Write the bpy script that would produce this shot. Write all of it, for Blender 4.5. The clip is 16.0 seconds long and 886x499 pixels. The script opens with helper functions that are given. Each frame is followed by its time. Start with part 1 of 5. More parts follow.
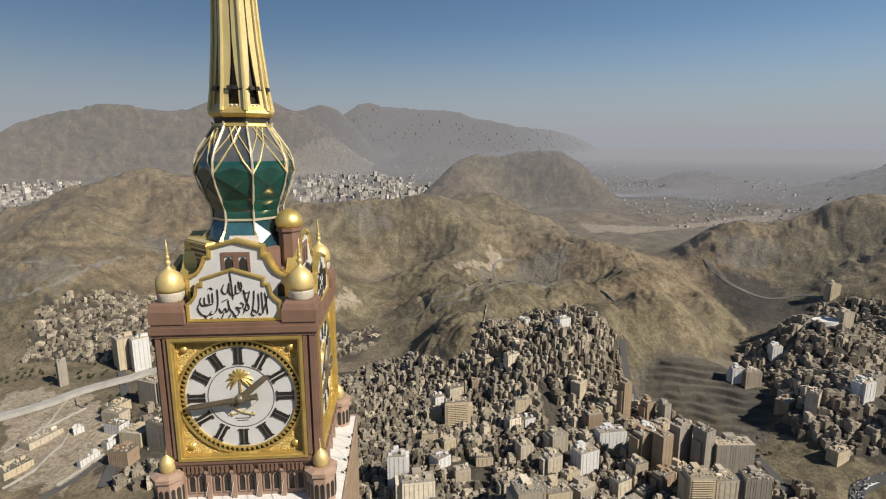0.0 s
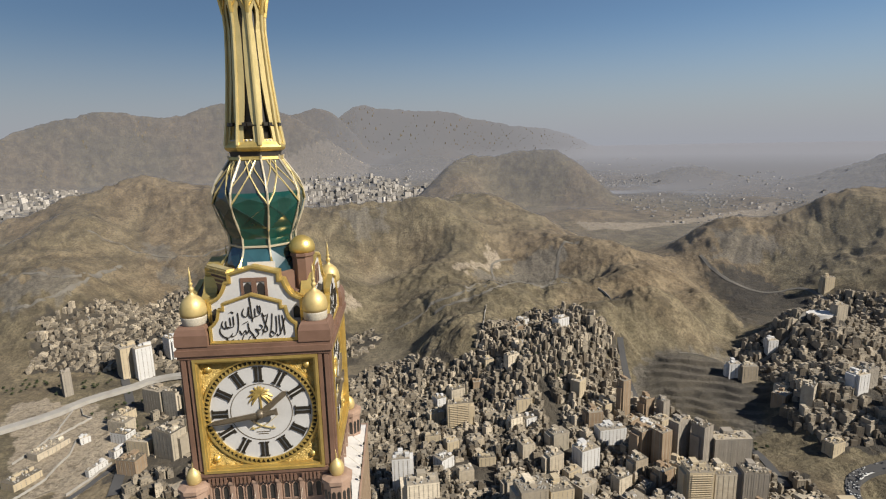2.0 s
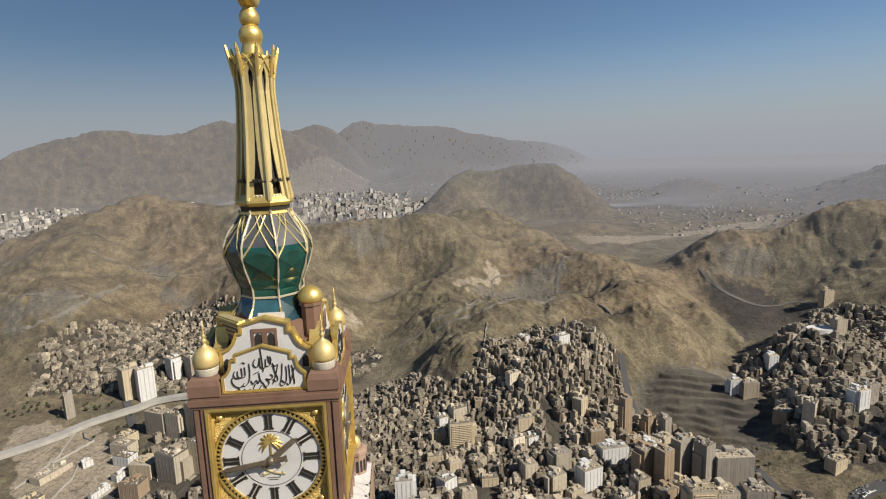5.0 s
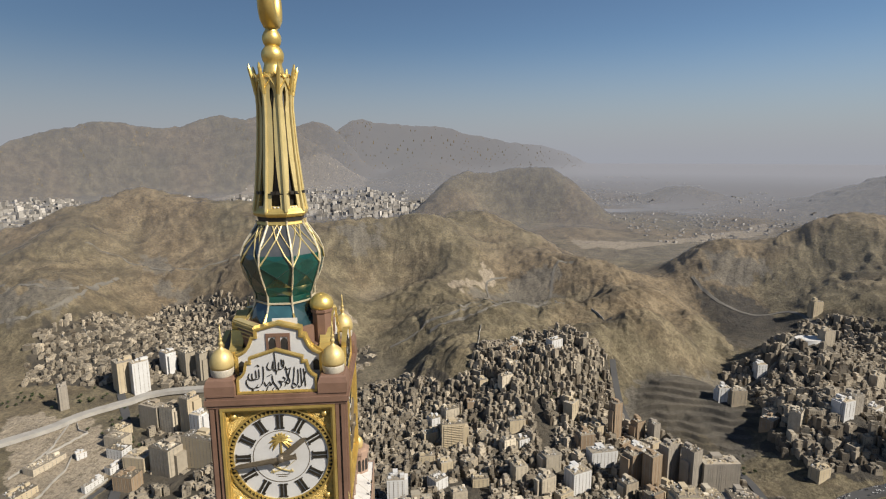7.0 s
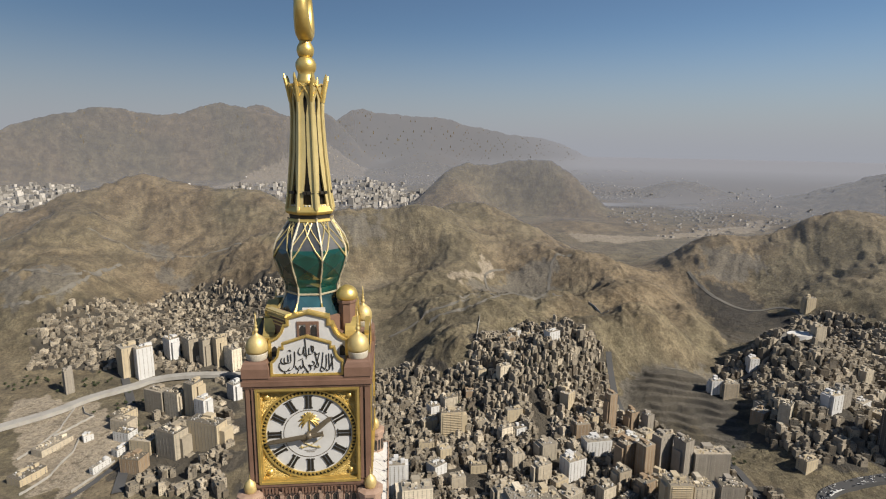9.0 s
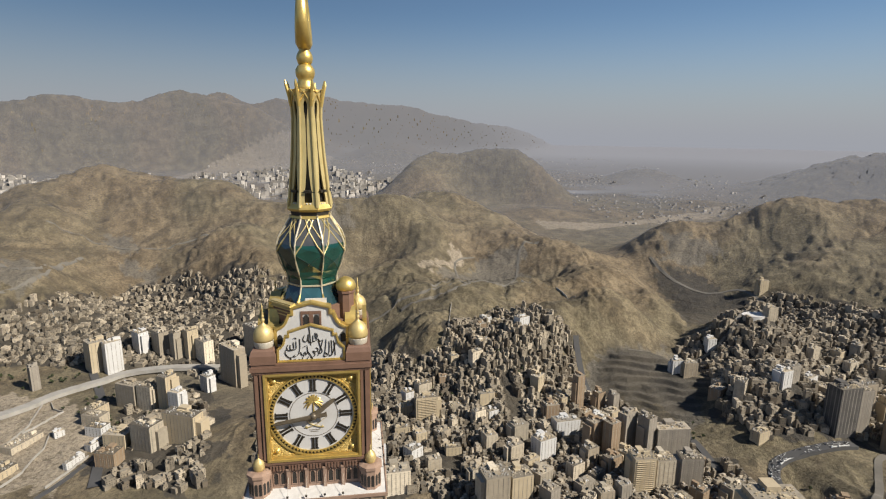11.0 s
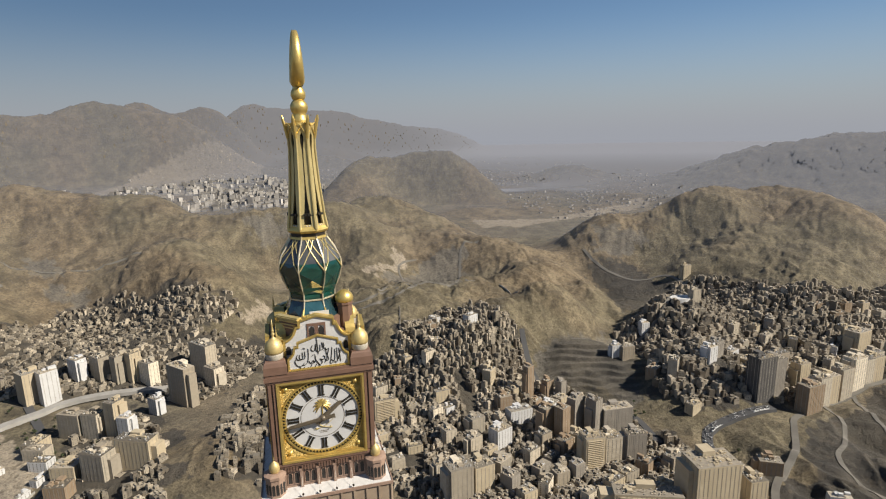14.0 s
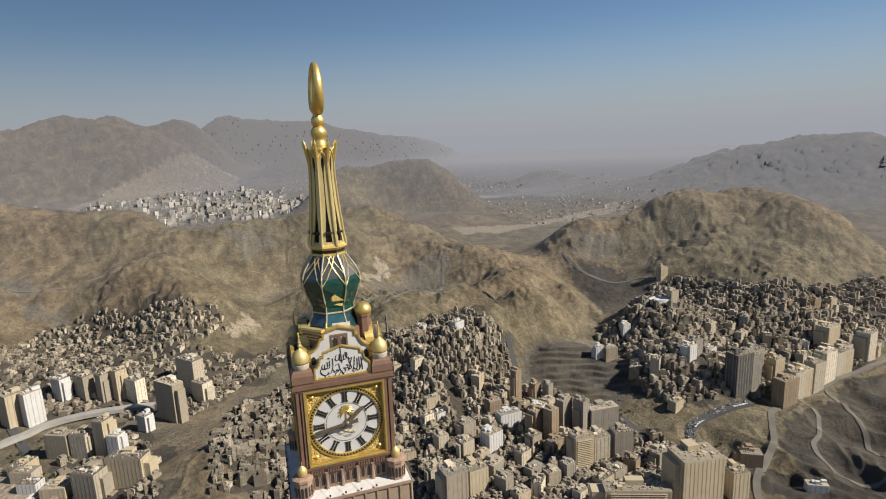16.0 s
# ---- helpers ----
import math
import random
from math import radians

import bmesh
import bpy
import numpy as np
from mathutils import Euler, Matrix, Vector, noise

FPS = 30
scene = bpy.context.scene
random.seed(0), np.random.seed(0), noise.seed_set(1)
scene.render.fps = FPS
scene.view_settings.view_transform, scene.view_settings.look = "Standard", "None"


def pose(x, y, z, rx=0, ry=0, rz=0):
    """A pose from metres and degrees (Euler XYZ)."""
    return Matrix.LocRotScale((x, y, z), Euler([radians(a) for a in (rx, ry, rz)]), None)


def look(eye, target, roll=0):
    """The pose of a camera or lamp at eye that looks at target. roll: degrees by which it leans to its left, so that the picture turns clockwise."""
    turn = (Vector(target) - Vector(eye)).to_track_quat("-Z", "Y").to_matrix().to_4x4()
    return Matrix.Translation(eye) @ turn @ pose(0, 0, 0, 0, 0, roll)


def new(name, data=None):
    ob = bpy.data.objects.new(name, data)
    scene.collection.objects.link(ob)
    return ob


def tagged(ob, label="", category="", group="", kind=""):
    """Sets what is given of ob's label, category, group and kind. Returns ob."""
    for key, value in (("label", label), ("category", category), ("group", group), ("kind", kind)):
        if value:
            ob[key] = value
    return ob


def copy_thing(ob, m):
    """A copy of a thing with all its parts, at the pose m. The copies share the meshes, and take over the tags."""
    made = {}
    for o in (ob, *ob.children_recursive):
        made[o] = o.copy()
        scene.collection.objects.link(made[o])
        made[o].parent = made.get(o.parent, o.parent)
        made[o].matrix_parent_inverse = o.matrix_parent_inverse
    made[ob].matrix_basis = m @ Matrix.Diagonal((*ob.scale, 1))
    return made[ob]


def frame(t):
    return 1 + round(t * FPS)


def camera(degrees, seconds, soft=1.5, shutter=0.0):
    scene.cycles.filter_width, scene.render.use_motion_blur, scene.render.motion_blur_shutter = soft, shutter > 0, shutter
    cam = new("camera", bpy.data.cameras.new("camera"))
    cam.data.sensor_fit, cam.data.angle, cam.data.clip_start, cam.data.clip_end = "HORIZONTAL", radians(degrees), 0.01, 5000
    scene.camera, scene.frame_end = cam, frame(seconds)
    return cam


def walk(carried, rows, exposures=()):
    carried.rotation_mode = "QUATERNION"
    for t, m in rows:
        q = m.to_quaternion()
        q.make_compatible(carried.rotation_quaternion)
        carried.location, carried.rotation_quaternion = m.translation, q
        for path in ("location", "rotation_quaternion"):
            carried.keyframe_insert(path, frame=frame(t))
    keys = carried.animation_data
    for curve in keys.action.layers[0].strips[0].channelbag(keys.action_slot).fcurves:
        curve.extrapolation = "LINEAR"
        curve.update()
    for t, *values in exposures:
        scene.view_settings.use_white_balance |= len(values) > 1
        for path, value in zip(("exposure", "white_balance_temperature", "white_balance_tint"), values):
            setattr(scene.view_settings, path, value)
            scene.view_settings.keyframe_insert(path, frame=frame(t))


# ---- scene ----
cam = camera(77.4, 16.0, soft=1.15)
PATH = [
    (0, (55.447, -201.950, 554.816), (55.5874, -199.9924, 554.4331), -0.07),
    (0.5, (54.276, -205.855, 557.362), (54.4204, -203.8977, 556.9776), -0.25),
    (1, (53.552, -209.092, 559.916), (53.7016, -207.1363, 559.5272), -0.59),
    (1.5, (52.966, -211.626, 562.517), (53.1176, -209.6701, 562.1273), -1.01),
    (2, (52.460, -213.551, 565.037), (52.6100, -211.5943, 564.6515), -1.32),
    (2.5, (51.952, -214.697, 567.586), (52.1010, -212.7412, 567.1976), -1.62),
    (3, (51.892, -215.407, 570.283), (52.0407, -213.4484, 569.9048), -1.95),
    (3.5, (51.965, -215.917, 572.885), (52.1120, -213.9566, 572.5157), -2.19),
    (4, (52.103, -216.384, 575.502), (52.2495, -214.4212, 575.1450), -2.30),
    (6.5, (47.536, -225.044, 585.784), (47.7043, -223.0794, 585.4475), -0.55),
    (7, (45.887, -228.689, 587.484), (46.0589, -226.7266, 587.1405), -0.23),
    (7.5, (43.764, -232.588, 589.058), (43.9388, -230.6269, 588.7075), 0.11),
    (8, (41.313, -237.022, 590.533), (41.4910, -235.0622, 590.1751), 0.38),
    (8.5, (38.668, -241.830, 592.113), (38.8462, -239.8726, 591.7454), 0.59),
    (9, (35.887, -246.593, 593.597), (36.0682, -244.6377, 593.2204), 0.70),
    (11.5, (17.640, -270.033, 601.550), (17.9765, -268.1078, 601.1249), 0.45),
    (12, (12.604, -274.699, 603.506), (12.9695, -272.7805, 603.0758), 0.15),
    (12.5, (7.661, -279.095, 605.339), (8.0551, -277.1827, 604.9074), -0.14),
    (13, (2.031, -283.176, 607.150), (2.4664, -281.2714, 606.7220), -0.46),
    (13.5, (-3.263, -287.049, 609.115), (-2.7838, -285.1539, 608.6928), -0.81),
    (14, (-9.127, -290.653, 611.183), (-8.5985, -288.7687, 610.7693), -1.22),
    (14.5, (-14.706, -294.144, 613.139), (-14.1381, -292.2699, 612.7340), -1.51),
    (15, (-20.631, -297.610, 615.045), (-20.0436, -295.7397, 614.6478), -1.78),
    (15.5, (-26.800, -301.238, 617.231), (-26.2031, -299.3700, 616.8368), -2.02),
    (16, (-32.708, -304.970, 619.318), (-32.0998, -303.1057, 618.9267), -2.18),
]
walk(cam, [(t, look(eye, target, roll)) for t, eye, target, roll in PATH], [(0, 0.5), (16, 0.5)])

# ---- world, sun ----
SUN_AZ, SUN_EL = 57.0, 39.0          # degrees to the right of the front face's normal, and above the horizon
sun_dir = Vector((math.sin(radians(SUN_AZ)) * math.cos(radians(SUN_EL)), -math.cos(radians(SUN_AZ)) * math.cos(radians(SUN_EL)), math.sin(radians(SUN_EL))))
world = bpy.data.worlds.new("sky")
scene.world = world
world.use_nodes = True
wn, wl = world.node_tree.nodes, world.node_tree.links
wn.clear()
sky = wn.new("ShaderNodeTexSky")
sky.sky_type, sky.sun_disc = "NISHITA", False
sky.sun_elevation, sky.sun_rotation = radians(SUN_EL), -math.atan2(sun_dir.x, sun_dir.y)
sky.altitude, sky.air_density, sky.dust_density, sky.ozone_density = 800, 1.1, 0.6, 5.0
wback, whaze, wout = wn.new("ShaderNodeBackground"), wn.new("ShaderNodeBackground"), wn.new("ShaderNodeOutputWorld")
wback.inputs["Strength"].default_value = 0.0475
whaze.inputs["Color"].default_value, whaze.inputs["Strength"].default_value = (0.242, 0.252, 0.283, 1), 1.0
# dust in the air whitens the sky towards the horizon, all the way round
wco, wsep, wramp, wmix = wn.new("ShaderNodeTexCoord"), wn.new("ShaderNodeSeparateXYZ"), wn.new("ShaderNodeMapRange"), wn.new("ShaderNodeMixShader")
wramp.interpolation_type = "SMOOTHSTEP"
for key, value in (("From Min", -0.02), ("From Max", 0.2), ("To Min", 0.95), ("To Max", 0.0)):
    wramp.inputs[key].default_value = value
wl.new(wco.outputs["Generated"], wsep.inputs[0])
wl.new(wsep.outputs["Z"], wramp.inputs["Value"])
wl.new(wramp.outputs[0], wmix.inputs[0])
wl.new(sky.outputs[0], wback.inputs[0])
wl.new(wback.outputs[0], wmix.inputs[1])
wl.new(whaze.outputs[0], wmix.inputs[2])
wl.new(wmix.outputs[0], wout.inputs[0])

sun = new("sun", bpy.data.lights.new("sun", "SUN"))
sun.data.energy, sun.data.angle, sun.data.color = 5.6, radians(0.6), (1.0, 0.93, 0.82)
sun.matrix_world = look(sun_dir * 900 + Vector((0, 0, 500)), (0, 0, 500))

# ---- materials ----
class Nodes:
    """A small helper round one material's node tree."""

    def __init__(self, name):
        self.mat = bpy.data.materials.new(name)
        self.mat.use_nodes = True
        self.n, self.l = self.mat.node_tree.nodes, self.mat.node_tree.links
        self.bsdf = self.n["Principled BSDF"]

    def add(self, kind, ins=()):
        node = self.n.new(kind)
        for key, value in dict(ins).items():
            if isinstance(value, bpy.types.NodeSocket):
                self.l.new(value, node.inputs[key])
            else:
                node.inputs[key].default_value = value
        return node

    def coord(self):
        return self.add("ShaderNodeTexCoord").outputs["Object"]

    def noise(self, scale, detail=6.0, rough=0.6, vec=None, dist=0.0):
        return self.add("ShaderNodeTexNoise", {"Scale": scale, "Detail": detail, "Roughness": rough, "Distortion": dist, "Vector": vec or self.coord()}).outputs[0]

    def ramp(self, fac, stops):
        node = self.add("ShaderNodeValToRGB", {"Fac": fac})
        while len(node.color_ramp.elements) < len(stops):
            node.color_ramp.elements.new(0.5)
        for el, (pos, col) in zip(node.color_ramp.elements, stops):
            el.position, el.color = pos, (*col, 1) if len(col) == 3 else col
        return node.outputs[0]

    def grey(self, fac, a, b, lo=0.0, hi=1.0):
        node = self.add("ShaderNodeMapRange", {"Value": fac, "From Min": a, "From Max": b, "To Min": lo, "To Max": hi})
        return node.outputs[0]

    def mix(self, fac, a, b, blend="MIX"):
        node = self.n.new("ShaderNodeMix")
        node.data_type, node.blend_type = "RGBA", blend
        for index, value in ((0, fac), (6, a), (7, b)):
            if isinstance(value, bpy.types.NodeSocket):
                self.l.new(value, node.inputs[index])
            else:
                node.inputs[index].default_value = value if index == 0 else (*value, 1)
        return node.outputs[2]

    def math(self, op, a, b=0.0):
        node = self.n.new("ShaderNodeMath")
        node.operation = op
        for index, value in ((0, a), (1, b)):
            if isinstance(value, bpy.types.NodeSocket):
                self.l.new(value, node.inputs[index])
            else:
                node.inputs[index].default_value = value
        return node.outputs[0]

    def bump(self, height, strength, distance):
        node = self.add("ShaderNodeBump", {"Height": height, "Strength": strength, "Distance": distance})
        self.l.new(node.outputs[0], self.bsdf.inputs["Normal"])

    def done(self, color, rough, metal=0.0):
        for key, value in (("Base Color", color), ("Roughness", rough), ("Metallic", metal)):
            if isinstance(value, bpy.types.NodeSocket):
                self.l.new(value, self.bsdf.inputs[key])
            else:
                self.bsdf.inputs[key].default_value = (*value, 1) if key == "Base Color" else value
        return self.mat


def worn(name, a, b, rough=0.8, scale=0.3, fine=3.0, metal=0.0, bump=0.15, dist=0.1):
    """A surface with broad stains and a fine grain between two colours."""
    k = Nodes(name)
    broad, grain = k.noise(scale), k.noise(fine, 4)
    mixed = k.math("ADD", k.math("MULTIPLY", broad, 0.65), k.math("MULTIPLY", grain, 0.35))
    color = k.ramp(mixed, [(0.35, a), (0.65, b)])
    k.bump(grain, bump, dist)
    return k.done(color, k.grey(grain, 0.3, 0.7, max(0.05, rough - 0.1), min(1, rough + 0.1)), metal)


def facade(name, a, b):
    """Rendered house walls: every house in a mesh, or object, takes its own tone between two colours."""
    k = Nodes(name)
    geo, obj = k.add("ShaderNodeNewGeometry"), k.add("ShaderNodeObjectInfo")
    att = k.add("ShaderNodeAttribute")
    att.attribute_name = "tone"
    own = k.math("FRACT", k.math("ADD", k.math("ADD", att.outputs["Fac"], obj.outputs["Random"]), k.math("MULTIPLY", geo.outputs["Random Per Island"], 0.12)))
    stain = k.noise(0.15, 5)
    tone = k.ramp(own, [(0.0, a), (0.25, [0.6 * v for v in b]), (0.5, b), (0.7, [0.5 * (v + w) for v, w in zip(a, b)]), (0.88, [min(0.74, 1.55 * v) for v in b]), (1.0, a)])
    color = k.mix(k.grey(stain, 0.4, 0.75, 0.0, 0.45), tone, [0.55 * v for v in a])
    return k.done(color, 0.85)


M = {}
M["stone"] = worn("brown_stone", (0.119, 0.067, 0.044), (0.176, 0.101, 0.069), 0.6, 0.12, 2.0)
M["stone_pale"] = worn("pale_pink_stone", (0.220, 0.145, 0.106), (0.317, 0.216, 0.157), 0.65, 0.2, 2.0)
M["sand_stone"] = worn("beige_stone", (0.227, 0.166, 0.114), (0.303, 0.235, 0.166), 0.7, 0.15, 2.0)
M["white"] = worn("white_panel", (0.440, 0.431, 0.414), (0.528, 0.519, 0.502), 0.45, 0.12, 1.5, bump=0.03)
M["roof_white"] = worn("white_terrace", (0.440, 0.422, 0.396), (0.563, 0.546, 0.519), 0.6, 0.25, 1.5)
M["gold"] = worn("gold_cladding", (0.521, 0.372, 0.112), (0.688, 0.521, 0.186), 0.42, 0.25, 2.5, metal=0.75, bump=0.12)
M["gold_relief"] = worn("gilded_relief", (0.391, 0.270, 0.065), (0.670, 0.502, 0.186), 0.5, 0.5, 1.6, metal=0.35, bump=0.9, dist=0.5)
M["gold_pale"] = worn("pale_gold_panel", (0.465, 0.372, 0.158), (0.577, 0.465, 0.219), 0.38, 0.2, 2.0, metal=0.45)
M["gold_satin"] = worn("satin_gold_dome", (0.465, 0.353, 0.140), (0.595, 0.465, 0.214), 0.52, 0.3, 2.5, metal=0.5)
M["rib"] = worn("champagne_rib", (0.512, 0.437, 0.298), (0.651, 0.577, 0.428), 0.35, 0.2, 2.0, metal=0.5)
# near-black fill that paints shade into the tower's openings and slots
M["dark"] = worn("dark_shade_fill", (0.012, 0.011, 0.01), (0.03, 0.026, 0.022), 0.6, 0.4, 3.0)
M["numeral"] = worn("dark_bronze", (0.018, 0.016, 0.012), (0.04, 0.034, 0.026), 0.4, 0.4, 3.0, metal=0.3)
M["hand"] = worn("bronze_hand", (0.1, 0.08, 0.055), (0.18, 0.148, 0.105), 0.45, 0.3, 2.0, metal=0.4)
M["mosaic"] = worn("grey_mosaic_band", (0.264, 0.238, 0.194), (0.484, 0.440, 0.352), 0.5, 2.2, 6.0)


def glass_dark(name, a, b, rough):
    k = Nodes(name)
    k.bsdf.inputs["Specular IOR Level"].default_value = 0.9
    obj = k.add("ShaderNodeObjectInfo")
    tone = k.math("ADD", k.math("MULTIPLY", k.noise(0.12, 3), 0.6), k.math("MULTIPLY", obj.outputs["Random"], 0.4))
    return k.done(k.ramp(tone, [(0.25, a), (0.7, b)]), rough)


M["glass"] = glass_dark("green_glass", (0.004, 0.02, 0.018), (0.01, 0.075, 0.055), 0.08)
M["glass_blue"] = glass_dark("blue_glass", (0.012, 0.03, 0.035), (0.03, 0.085, 0.1), 0.1)
M["glass_pale"] = glass_dark("pale_lattice_glass", (0.03, 0.034, 0.036), (0.11, 0.108, 0.104), 0.16)
M["pane"] = glass_dark("window_pane", (0.02, 0.02, 0.02), (0.09, 0.085, 0.08), 0.2)
M["curtained"] = glass_dark("curtained_window", (0.080, 0.072, 0.061), (0.272, 0.240, 0.192), 0.3)
M["house"] = facade("house_render", (0.074, 0.056, 0.037), (0.316, 0.270, 0.203))
M["flat"] = facade("apartment_render", (0.274, 0.226, 0.162), (0.432, 0.378, 0.291))
M["tan"] = worn("tan_render", (0.202, 0.142, 0.089), (0.277, 0.207, 0.135), 0.85, 0.06, 0.8)
M["cream"] = worn("cream_render", (0.333, 0.271, 0.179), (0.416, 0.346, 0.237), 0.85, 0.06, 0.8)
M["grey"] = worn("grey_render", (0.195, 0.172, 0.141), (0.274, 0.243, 0.200), 0.85, 0.06, 0.8)
M["dark_wall"] = worn("bare_dark_concrete", (0.05, 0.048, 0.045), (0.11, 0.1, 0.09), 0.85, 0.06, 0.8)
M["roof"] = facade("flat_roof_screed", (0.082, 0.069, 0.051), (0.262, 0.227, 0.175))
M["far"] = facade("distant_white_render", (0.190, 0.175, 0.155), (0.365, 0.341, 0.310))
M["asphalt"] = worn("asphalt", (0.04, 0.04, 0.042), (0.07, 0.068, 0.066), 0.9, 0.02, 0.6)
M["road"] = worn("dusty_road", (0.099, 0.089, 0.074), (0.151, 0.138, 0.116), 0.95, 0.02, 0.5)
M["concrete"] = worn("concrete", (0.227, 0.212, 0.189), (0.318, 0.303, 0.273), 0.9, 0.05, 0.7)


def rock():
    """Bare desert rock: olive-brown slopes, ochre cuts, grey gravel in the flats."""
    k = Nodes("desert_rock")
    co = k.coord()
    big, mid, fine = k.noise(0.0011, 5, 0.55, co), k.noise(0.016, 10, 0.7, co, 0.3), k.noise(0.16, 7, 0.75, co)
    ochre = k.noise(0.0019, 4, 0.5, co, 0.6)
    att = k.add("ShaderNodeAttribute")
    att.attribute_name = "cover"
    sep = k.add("ShaderNodeSeparateColor", {"Color": att.outputs["Color"]})
    slope = k.ramp(mid, [(0.36, (0.055, 0.045, 0.027)), (0.5, (0.107, 0.088, 0.052)), (0.62, (0.163, 0.135, 0.083))])
    warm = k.ramp(mid, [(0.36, (0.069, 0.050, 0.029)), (0.5, (0.133, 0.098, 0.058)), (0.64, (0.199, 0.151, 0.093))])
    color = k.mix(k.grey(ochre, 0.44, 0.58, 0, 0.85), slope, warm)
    gravel = k.ramp(mid, [(0.3, (0.090, 0.080, 0.065)), (0.7, (0.126, 0.114, 0.094))])
    color = k.mix(k.math("MULTIPLY", sep.outputs[0], 0.8), color, gravel)          # red: gravel flats
    sandy = k.ramp(mid, [(0.3, (0.224, 0.183, 0.131)), (0.7, (0.286, 0.242, 0.180))])
    color = k.mix(sep.outputs[1], color, sandy)           # green: levelled sand
    dim = k.ramp(fine, [(0.38, (0.58, 0.57, 0.56)), (0.5, (1.0, 1.0, 1.0)), (0.62, (1.28, 1.27, 1.25))])
    color = k.mix(1.0, color, dim, "MULTIPLY")
    soil_and_shade = k.ramp(mid, [(0.3, (0.021, 0.019, 0.015)), (0.7, (0.049, 0.042, 0.034))])
    color = k.mix(sep.outputs[2], color, soil_and_shade)            # blue: dark broken earth, and shade painted in town, ravine and quarry
    scree = k.ramp(k.noise(0.0065, 8, 0.62, co, 1.2), [(0.45, (0, 0, 0)), (0.6, (1, 1, 1))])
    color = k.mix(k.math("MULTIPLY", scree, 0.18), color, (0.175, 0.145, 0.096))
    outcrop = k.ramp(k.noise(0.055, 10, 0.75, co, 0.4), [(0.54, (0, 0, 0)), (0.6, (1, 1, 1))])
    bare = k.math("MULTIPLY", k.math("MULTIPLY", outcrop, 0.62), k.math("SUBTRACT", 1.0, sep.outputs[0]))
    color = k.mix(bare, color, (0.069, 0.053, 0.034))
    k.bump(k.math("ADD", mid, k.math("MULTIPLY", k.noise(0.05, 8, 0.75, co), 0.5)), 0.9, 10.0)
    return k.done(color, 0.95)


M["rock"] = rock()

# ---- ground ----
HUB = np.array((20.0, -250.0, 590.0))


def lattice(ix, iy, seed):
    h = (ix.astype(np.int64) * 374761393 + iy.astype(np.int64) * 668265263 + seed * 974634777) & 0xFFFFFFFF
    h = ((h ^ (h >> 13)) * 1274126177) & 0xFFFFFFFF
    return ((h ^ (h >> 16)) & 0xFFFF) / 65535.0


def vnoise(x, y, seed=0):
    """Smooth value noise, 0 to 1, one lattice cell to the metre."""
    ix, iy = np.floor(x), np.floor(y)
    fx, fy = x - ix, y - iy
    fx, fy = fx * fx * fx * (fx * (6 * fx - 15) + 10), fy * fy * fy * (fy * (6 * fy - 15) + 10)
    a, b = lattice(ix, iy, seed), lattice(ix + 1, iy, seed)
    c, d = lattice(ix, iy + 1, seed), lattice(ix + 1, iy + 1, seed)
    return (a + (b - a) * fx) * (1 - fy) + (c + (d - c) * fx) * fy


def ridged(x, y, size, octaves=5, seed=3):
    """Ridged noise about 0 with gullies: -0.5 to 0.5."""
    total, amp, norm = 0.0, 1.0, 0.0
    wx = x + 0.35 * size * (vnoise(x / size * 1.3, y / size * 1.3, seed + 50) - 0.5) * 2
    wy = y + 0.35 * size * (vnoise(x / size * 1.3 + 9, y / size * 1.3 + 4, seed + 51) - 0.5) * 2
    for o in range(octaves):
        n = 1 - np.abs(2 * vnoise(wx / size + 7.3 * o, wy / size - 3.1 * o, seed + o) - 1)
        total, norm, amp, size = total + amp * n, norm + amp, amp * 0.6, size * 0.5
    return total / norm - 0.5


def step(v, a, b):
    u = np.clip((v - a) / (b - a), 0, 1)
    return u * u * (3 - 2 * u)


# hills: centre x, y, radius, height
HILLS_WEST = [
    (-1250, 2600, 300, 283), (-1420, 2050, 260, 189), (-1040, 2060, 240, 208), (-958, 2330, 230, 174), (-813, 2010, 200, 21), (-620, 2130, 230, 231),
    (-432, 1950, 190, 109), (-200, 1980, 180, 130), (-900, 1830, 170, 11), (-700, 1740, 160, 61), (-557, 1810, 160, 8), (-400, 1600, 180, 172),
    (-240, 1760, 180, 42), (-232, 1400, 150, 143), (-420, 1410, 160, -39), (-620, 1500, 170, -25), (-835, 1550, 150, 48), (-950, 1390, 150, 111),
    (-1150, 1640, 220, 150), (-784, 1260, 140, 53), (-590, 1220, 140, 29), (-430, 1210, 140, 34), (-300, 1200, 140, 33), (-210, 1040, 110, -17),
]
HILLS_NORTH = [
    (-160, 640, 100, 44), (-700, 2450, 220, 19), (-400, 2300, 200, 93), (-90, 1680, 130, -19), (-560, 1960, 130, -25), (-980, 1960, 110, -62),
    (-1030, 1790, 150, 61),
]
HILLS_MIDDLE = [
    (60, 1750, 130, -60), (420, 1330, 130, 66), (420, 1060, 90, 30), (100, 1250, 120, 32), (820, 1620, 140, 66), (780, 1350, 110, 29),
    (-10, 1950, 170, 135), (150, 1520, 170, 96), (200, 1960, 180, 184), (351, 2230, 200, 195), (420, 1970, 160, -26), (320, 1760, 140, 76),
    (274, 1540, 130, 24), (240, 1230, 140, 96), (190, 985, 100, 104), (320, 1120, 110, 60), (540, 1900, 170, 80), (640, 1700, 160, 84),
    (616, 2130, 200, 121), (500, 1180, 110, 54),
]
